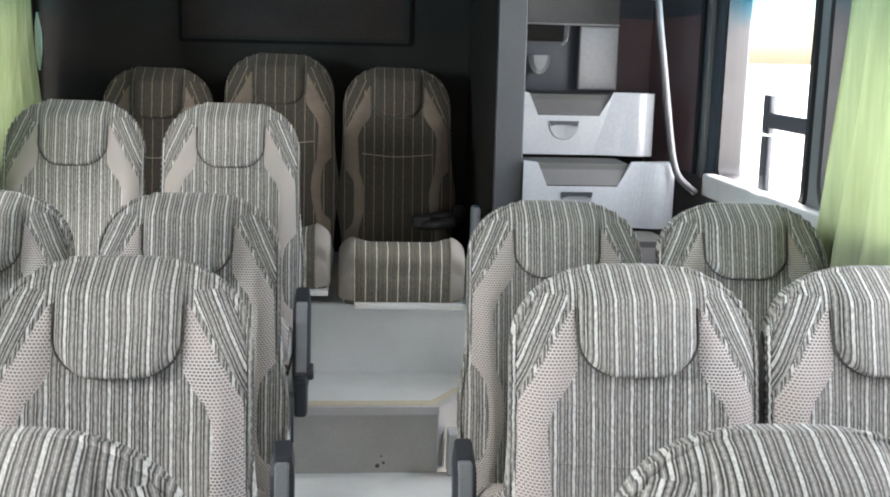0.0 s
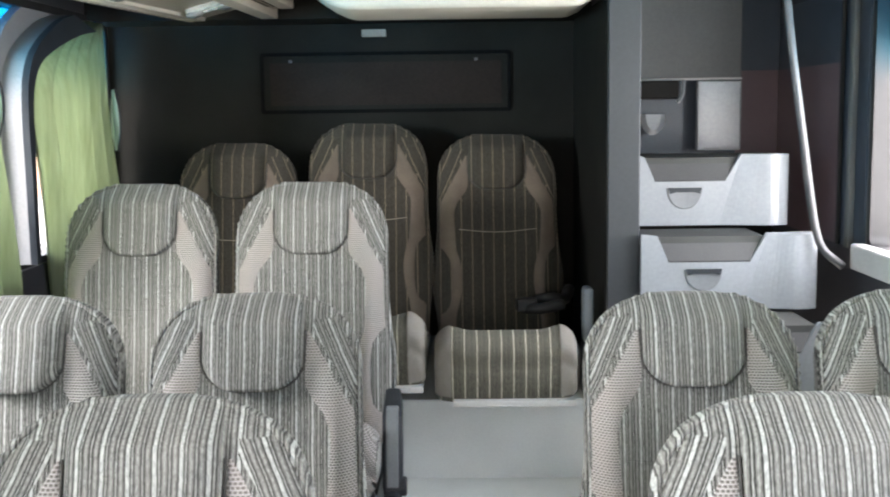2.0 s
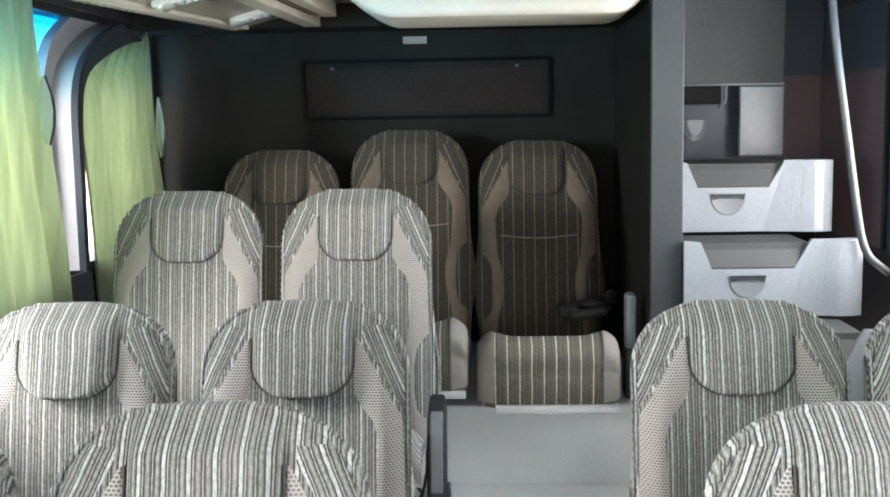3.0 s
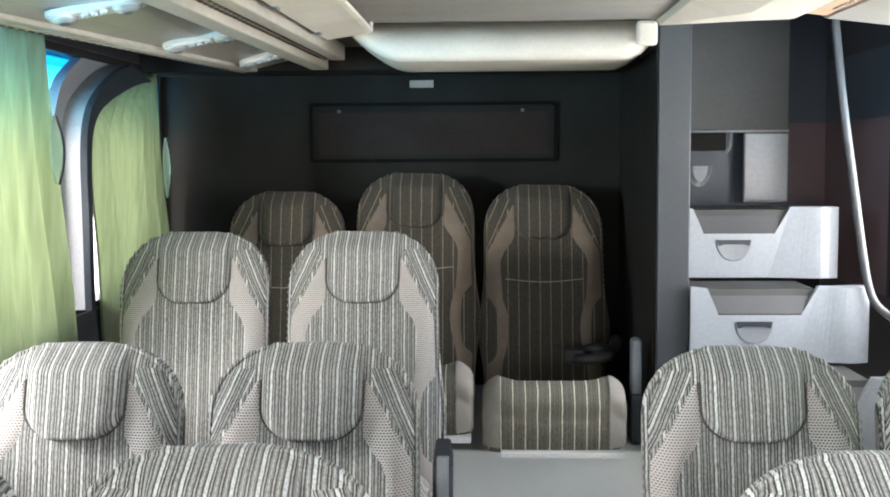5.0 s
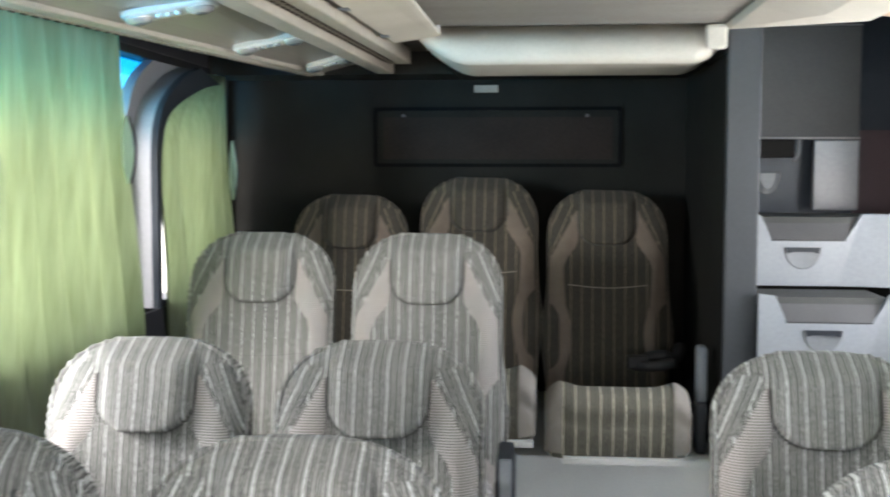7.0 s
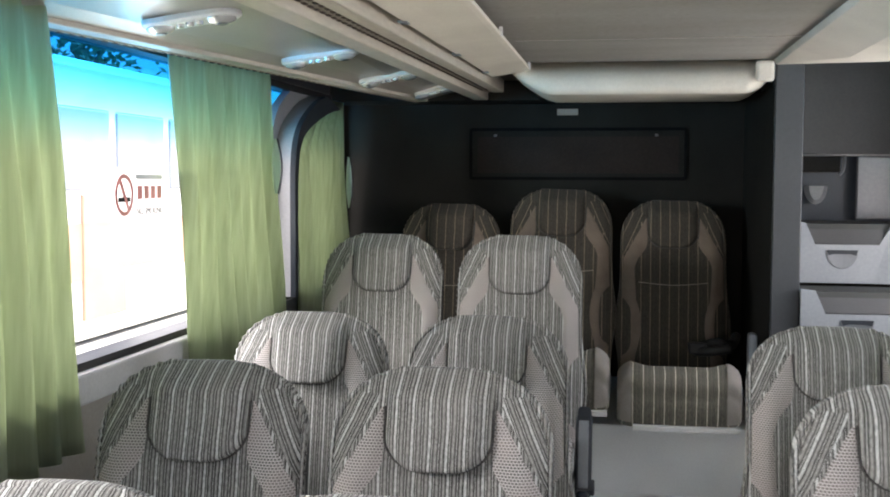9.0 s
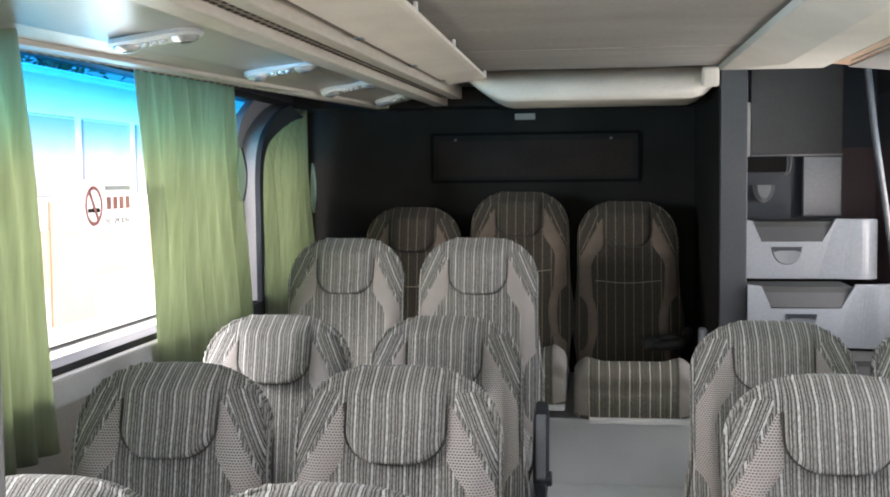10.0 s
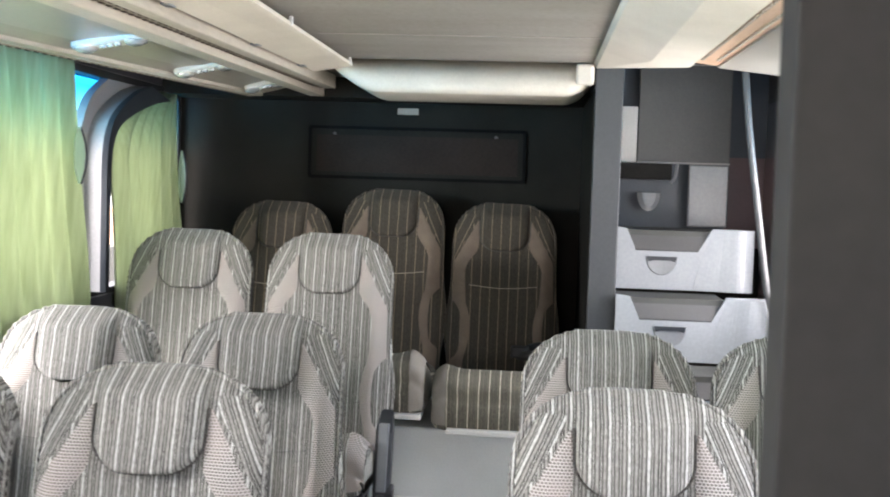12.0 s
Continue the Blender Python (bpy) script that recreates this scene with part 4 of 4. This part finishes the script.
# ---- curtains ----
def curtain(side, y0, y1, z0, z1, folds, lean0, lean1, label, seed, xc=1.245, edge=()):
    rnd = random.Random(seed)
    ph = [rnd.uniform(0, 6.28) for _ in range(4)]
    bm = bmesh.new()
    rows = []
    n, nz = folds * 10, 26
    for k in range(nz + 1):
        v = k / nz
        z = z1 + (z0 - z1) * v
        a, b = y0 + lean0 * v, y1 + lean1 * v
        for (za, ya), (zb, yb) in zip(edge, edge[1:]):
            if za <= z <= zb:
                a = max(a, ya + (yb - ya) * (z - za) / (zb - za))
        row = []
        for i in range(n + 1):
            u = i / n
            d = 0.022 * math.sin(u * folds * 2 * math.pi + ph[0] + 0.5 * math.sin(v * 3 + ph[1])) + 0.008 * math.sin(u * folds * 4.7 + ph[2] + v) + 0.006 * math.sin(v * 7 + u * 5 + ph[3])
            row.append((side * (xc + d * (0.7 + 0.3 * v)), a + (b - a) * u, z))
        rows.append(row)
    loft(bm, rows, False, False)
    smooth(bm)
    t = thing("curtain", label, "curtain", group="window curtains")
    cl = part("cloth", bm, CURTAIN, t)
    md = cl.modifiers.new("thick", "SOLIDIFY")
    md.thickness = 0.002
    return t


curtain(-1, 2.83, 3.67, 0.72, 1.86, 7, 0.20, 0.20, "sage-green pleated curtain drawn over the long side window", 1, 1.253)
curtain(-1, 4.06, 4.78, 0.80, 1.795, 6, 0.16, 0.20, "sage-green pleated curtain at the rear end of the window", 2, 1.285, ((1.40, 4.06), (1.52, 4.12), (1.60, 4.16), (1.68, 4.26), (1.73, 4.38), (1.77, 4.52), (1.80, 4.66)))
curtain(-1, 1.45, 2.18, 0.82, 1.86, 8, 0.0, 0.15, "sage-green curtain gathered at the front of the long window", 3)
curtain(1, 2.05, 2.86, 0.75, 1.84, 7, 0.0, 0.12, "sage-green pleated curtain over the long side window", 4)


def tie_back(x, y, z, k):
    pts = [(0.0, 0.15), (0.036, 0.07), (0.05, 0.0), (0.04, -0.08), (0.006, -0.16), (-0.024, -0.08), (-0.03, 0.0), (-0.024, 0.08)]
    pts = [(a, b * k) for a, b in pts]
    t = thing("curtain_tie", "pale green curtain tie-back beside the window pillar", "curtain tie", group="curtain ties")
    part("band", loft(bmesh.new(), [[(x, y + a, z + b) for a, b in pts], [(x + 0.007, y + a, z + b) for a, b in pts]]), TIE, t)
    part("cord", tube(bmesh.new(), bezier([(x + 0.01, y + a + 0.004, z + b) for a, b in pts[:5]], 4), 0.003, 6), ARM, t, "black cord edge")


tie_back(-1.225, 3.655, 1.50, 0.62)
tie_back(-1.262, 4.825, 1.44, 0.75)

# ---- window latch on the right ----
latch = thing("window_latch", "dark window latch on the narrow side window", "latch")
part("bar", boxed(1.315, 1.335, 3.52, 3.58, 0.99, 1.20, 0.006), ARM, latch)
part("arm", boxed(1.31, 1.335, 3.22, 3.56, 1.225, 1.275, 0.006), ARM, latch)
part("knob", boxed(1.312, 1.338, 3.52, 3.575, 1.205, 1.33, 0.008), ARM, latch)

# ---- no smoking sticker ----
sticker = thing("no_smoking_sticker", "white no-smoking sticker with a red ring on the window", "sticker")
SX, SY, SZ = -1.322, 2.635, 1.408
STICK, sn, sl, sp = nodes_of("translucent_sheet")
sp.inputs["Base Color"].default_value = (0.8, 0.8, 0.78, 1)
st = sn.new("ShaderNodeBsdfTranslucent")
st.inputs[0].default_value = (0.8, 0.8, 0.78, 1)
sm = sn.new("ShaderNodeMixShader")
sm.inputs[0].default_value = 0.6
sl.new(sp.outputs[0], sm.inputs[1])
sl.new(st.outputs[0], sm.inputs[2])
sl.new(sm.outputs[0], sn["Material Output"].inputs[0])
YELLOW_SHEET, yn, yl, yp = nodes_of("yellow_sheet")
yp.inputs["Base Color"].default_value = (0.86, 0.83, 0.58, 1)
yt = yn.new("ShaderNodeBsdfTranslucent")
yt.inputs[0].default_value = (0.86, 0.83, 0.58, 1)
ym = yn.new("ShaderNodeMixShader")
ym.inputs[0].default_value = 0.6
yl.new(yp.outputs[0], ym.inputs[1])
yl.new(yt.outputs[0], ym.inputs[2])
yl.new(ym.outputs[0], yn["Material Output"].inputs[0])
notice = thing("yellow_sticker", "faded yellow sticker on the window pane", "sticker")
part("sheet", boxed(SX - 0.002, SX, SY, SY + 0.27, SZ - 0.19, SZ - 0.085), YELLOW_SHEET, notice)
part("sheet", boxed(SX - 0.002, SX, SY - 0.02, SY + 0.31, SZ - 0.073, SZ + 0.073), STICK, sticker)
RED = surface("red_print", (0.70, 0.27, 0.25), (0.78, 0.34, 0.31), 0.5)
bm = bmesh.new()
ring = lambda r, x: [(x, SY + 0.05 + r * 0.95 * math.cos(a * math.pi / 16), SZ + r * math.sin(a * math.pi / 16)) for a in range(32)]
loft(bm, [ring(0.056, SX + 0.0005), ring(0.056, SX + 0.002), ring(0.045, SX + 0.002), ring(0.045, SX + 0.0005)], True, False)
part("ring", bm, RED, sticker)
bm = boxed(SX + 0.0005, SX + 0.0018, SY + 0.044, SY + 0.056, SZ - 0.05, SZ + 0.05)
bmesh.ops.rotate(bm, verts=bm.verts, cent=(SX, SY + 0.05, SZ), matrix=Matrix.Rotation(radians(32), 3, "X"))
part("slash", bm, RED, sticker)
part("cigarette", boxed(SX + 0.0005, SX + 0.0015, SY + 0.015, SY + 0.085, SZ - 0.018, SZ - 0.006), BLACK, sticker)


def words(text, x, y, z, size, mat_, parent, name):
    cu = bpy.data.curves.new(name, "FONT")
    cu.body, cu.size, cu.extrude = text, size, 0.0004
    ob = new(name, cu)
    ob.matrix_basis = Matrix.Translation((x, y, z)) @ pose(0, 0, 0, 90, 0, 90)
    bpy.context.view_layer.update()
    dg = bpy.context.evaluated_depsgraph_get()
    me = bpy.data.meshes.new_from_object(ob.evaluated_get(dg))
    m = ob.matrix_basis.copy()
    bpy.data.objects.remove(ob)
    res = new(name, me)
    res.matrix_basis = m
    me.materials.clear()
    me.materials.append(mat_)
    res.parent = parent
    return res


words("NO SMOKING", SX + 0.001, SY + 0.122, SZ - 0.055, 0.027, BLACK, sticker, "lettering")
for k in range(4):
    part("mark", boxed(SX + 0.0005, SX + 0.0015, SY + 0.13 + k * 0.042, SY + 0.158 + k * 0.042, SZ - 0.012, SZ + 0.024), RED, sticker)
part("print_bar", boxed(SX + 0.0005, SX + 0.0015, SY + 0.12, SY + 0.29, SZ + 0.042, SZ + 0.056), RISER, sticker)

# ---- seat belt on the rear seat ----
belt = thing("seat_belt", "black seat belt lying bunched on the rear cushion", "seat belt")
bm = bmesh.new()
tube(bm, bezier([(0.445, 4.42, 0.83), (0.42, 4.36, 0.80), (0.37, 4.32, 0.815), (0.32, 4.34, 0.80), (0.28, 4.30, 0.785), (0.33, 4.25, 0.79), (0.41, 4.27, 0.80)], 5), 0.02, 8)
part("webbing", bm, BLACK, belt)
part("buckle", boxed(0.25, 0.32, 4.26, 4.31, 0.775, 0.82, 0.008), BLACK, belt)
post = thing("side_armrest", "grey plastic armrest post beside the rear seat", "armrest")
bm = boxed(0.456, 0.489, 4.08, 4.15, 0.70, 0.885, 0.012)
part("pad", bm, ARMTOP, post)
part("stem", boxed(0.452, 0.488, 4.06, 4.14, 0.546, 0.71, 0.01), ARM, post)

# ---- vent slots, latches and hooks of the racks ----
def slot_row(name, xa, xb, z, y0, y1, step, w, label):
    bm = bmesh.new()
    y = y0
    while y < y1:
        x = taper(xa, xb, y)
        box(bm, x - w / 2, x + w / 2, y, y + step * 0.5, z - 0.0015, z + 0.002)
        y += step
    return tagged(part(name, bm, DIRT), label, "vent slots", kind="stuff")


slot_row("vent_slots", -0.660, -0.562, 1.8245, 1.2, 4.5, 0.042, 0.020, "row of black air slots along the rack")
slot_row("rail_slots", -0.689, -0.590, 1.8245, 1.2, 4.5, 0.042, 0.010, "row of dark slots along the rack beam")
slot_row("track_slots", -1.3665, -0.923, 1.7915, 1.2, 4.6, 0.042, 0.009, "row of dark slots in the curtain track")
for x in (0.803, 0.848):
    bm = bmesh.new()
    for k in range(86):
        y = 0.8 + k * 0.03
        box(bm, x - 0.004, x + 0.004, y, y + 0.018, 1.822 - (x - 0.78) * 0.055 + 0.004, 1.835)
    tagged(part("rack_slots", bm, SLOT), "row of dark slots in the brown rack vent", "vent slots", kind="stuff")
for y in (1.9, 2.6, 3.3, 3.85):
    t = thing("rack_latch", "small grey latch on the rack lid", "latch", group="rack latches")
    part("plate", boxed(taper(-0.565, -0.475, y) - 0.012, taper(-0.565, -0.475, y) + 0.012, y - 0.022, y + 0.022, 1.8335, 1.8385, 0.001), ARMTOP, t)
for y in (2.35, 3.05, 3.98):
    t = thing("lid_hook", "small white hook on the rack lid edge", "hook", group="lid hooks")
    part("hook", boxed(-0.362, -0.352, y - 0.006, y + 0.006, 1.858, 1.884, 0.002), WHITE, t)
t = tagged(part("ceiling_seam", boxed(-0.35, 0.515, 3.38, 3.386, 1.8845, 1.8868), PANEL), "pale seam strip across the carpeted ceiling", "seam", kind="structure")

# ---- smudges on the steps ----
for x, y, z, r in ((0.115, 3.6185, 0.085, 0.010), (0.135, 3.6185, 0.095, 0.007), (0.128, 3.6185, 0.118, 0.005)):
    t = thing("smudge", "small dark smudge on the step riser", "smudge", group="riser smudges")
    part("mark", disc(bmesh.new(), (x, y + 0.001, z), (0, -1, 0), r * 0.75, 0.0012, 9), TREAD, t)

# ---- outside ----
GROUND = surface("sunlit_concrete", (0.34, 0.33, 0.30), (0.46, 0.45, 0.42), 0.9, 0.5, 12)
structure("ground", boxed(-400, 400, -400, 400, -0.62, -0.60), GROUND, "sunlit concrete yard", "ground")
COACH = surface("white_coach_paint", (0.74, 0.74, 0.73), (0.82, 0.82, 0.81), 0.3, 2, 40)
BLUE = surface("blue_coach_glass", (0.24, 0.27, 0.34), (0.32, 0.35, 0.42), 0.3, 2, 40)
ORANGE = surface("orange_coach_paint", (0.55, 0.28, 0.17), (0.62, 0.36, 0.24), 0.35, 2, 40)
coach = thing("parked_coach", "white and orange coach parked outside in the sun", "coach")
part("body", boxed(-9.0, -6.5, 4.5, 18, -0.57, 2.9, 0.12), COACH, coach)
part("stripe", boxed(-6.52, -6.485, 4.7, 17.8, 0.2, 0.9), ORANGE, coach)
for k in range(7):
    part("window", boxed(-6.52, -6.48, 4.9 + k * 1.65, 6.35 + k * 1.65, 1.3, 2.3, 0.03), BLUE, coach)
for y in (5.6, 16.9):
    part("wheel", disc(bmesh.new(), (-6.75, y, -0.12), (1, 0, 0), 0.48, 0.3, 24), BLACK, coach)
part("door", boxed(-6.53, -6.47, 12.2, 13.35, -0.3, 1.25, 0.02), ORANGE, coach, "orange folding door")
BARK = surface("grey_bark", (0.10, 0.085, 0.07), (0.17, 0.145, 0.12), 0.9, 6, 60, 0.4)
LEAF = surface("dark_foliage", (0.05, 0.085, 0.035), (0.10, 0.15, 0.06), 0.7, 3, 40, 0.1)


def tree(x, y, h, seed):
    """A tapered trunk with limbs and a crown of many small leaves."""
    rnd = random.Random(seed)
    t = thing("tree", "leafy roadside tree behind the parked coach", "tree", pose(x, y, -0.6))
    bm = bmesh.new()
    loft(bm, [[(r * math.cos(a * math.pi / 4) + lean, r * math.sin(a * math.pi / 4), z) for a in range(8)] for r, z, lean in ((0.22, 0.0, 0.0), (0.17, h * 0.25, 0.04), (0.13, h * 0.5, 0.0), (0.05, h * 0.85, 0.1))])
    tips = []
    for k in range(9):
        a, z0 = k * 2.4, h * (0.38 + 0.05 * k)
        reach = rnd.uniform(0.9, 1.7)
        tip = (reach * math.cos(a), reach * math.sin(a), z0 + rnd.uniform(0.4, 1.2))
        tips.append(tip)
        tube(bm, [(0, 0, z0), (tip[0] * 0.5, tip[1] * 0.5, (z0 + tip[2]) / 2 + 0.1), tip], 0.04, 5)
    part("trunk", bm, BARK, t)
    verts, faces = [], []
    for cx, cy, cz in tips + [(0, 0, h * 0.9), (0.3, -0.2, h * 0.8)]:
        for k in range(95):
            p = Vector((cx + rnd.gauss(0, 0.42), cy + rnd.gauss(0, 0.42), cz + rnd.gauss(0, 0.36)))
            u = Vector((rnd.uniform(-1, 1), rnd.uniform(-1, 1), rnd.uniform(-0.6, 0.6))).normalized()
            v = u.orthogonal().normalized()
            n = len(verts)
            verts += [p - u * 0.13, p + v * 0.06, p + u * 0.13, p - v * 0.06]
            faces.append((n, n + 1, n + 2, n + 3))
    me = bpy.data.meshes.new("crown")
    me.from_pydata([tuple(v) for v in verts], [], faces)
    me.materials.append(LEAF)
    new("crown", me).parent = t


tree(-11.5, 21.5, 5.8, 6)
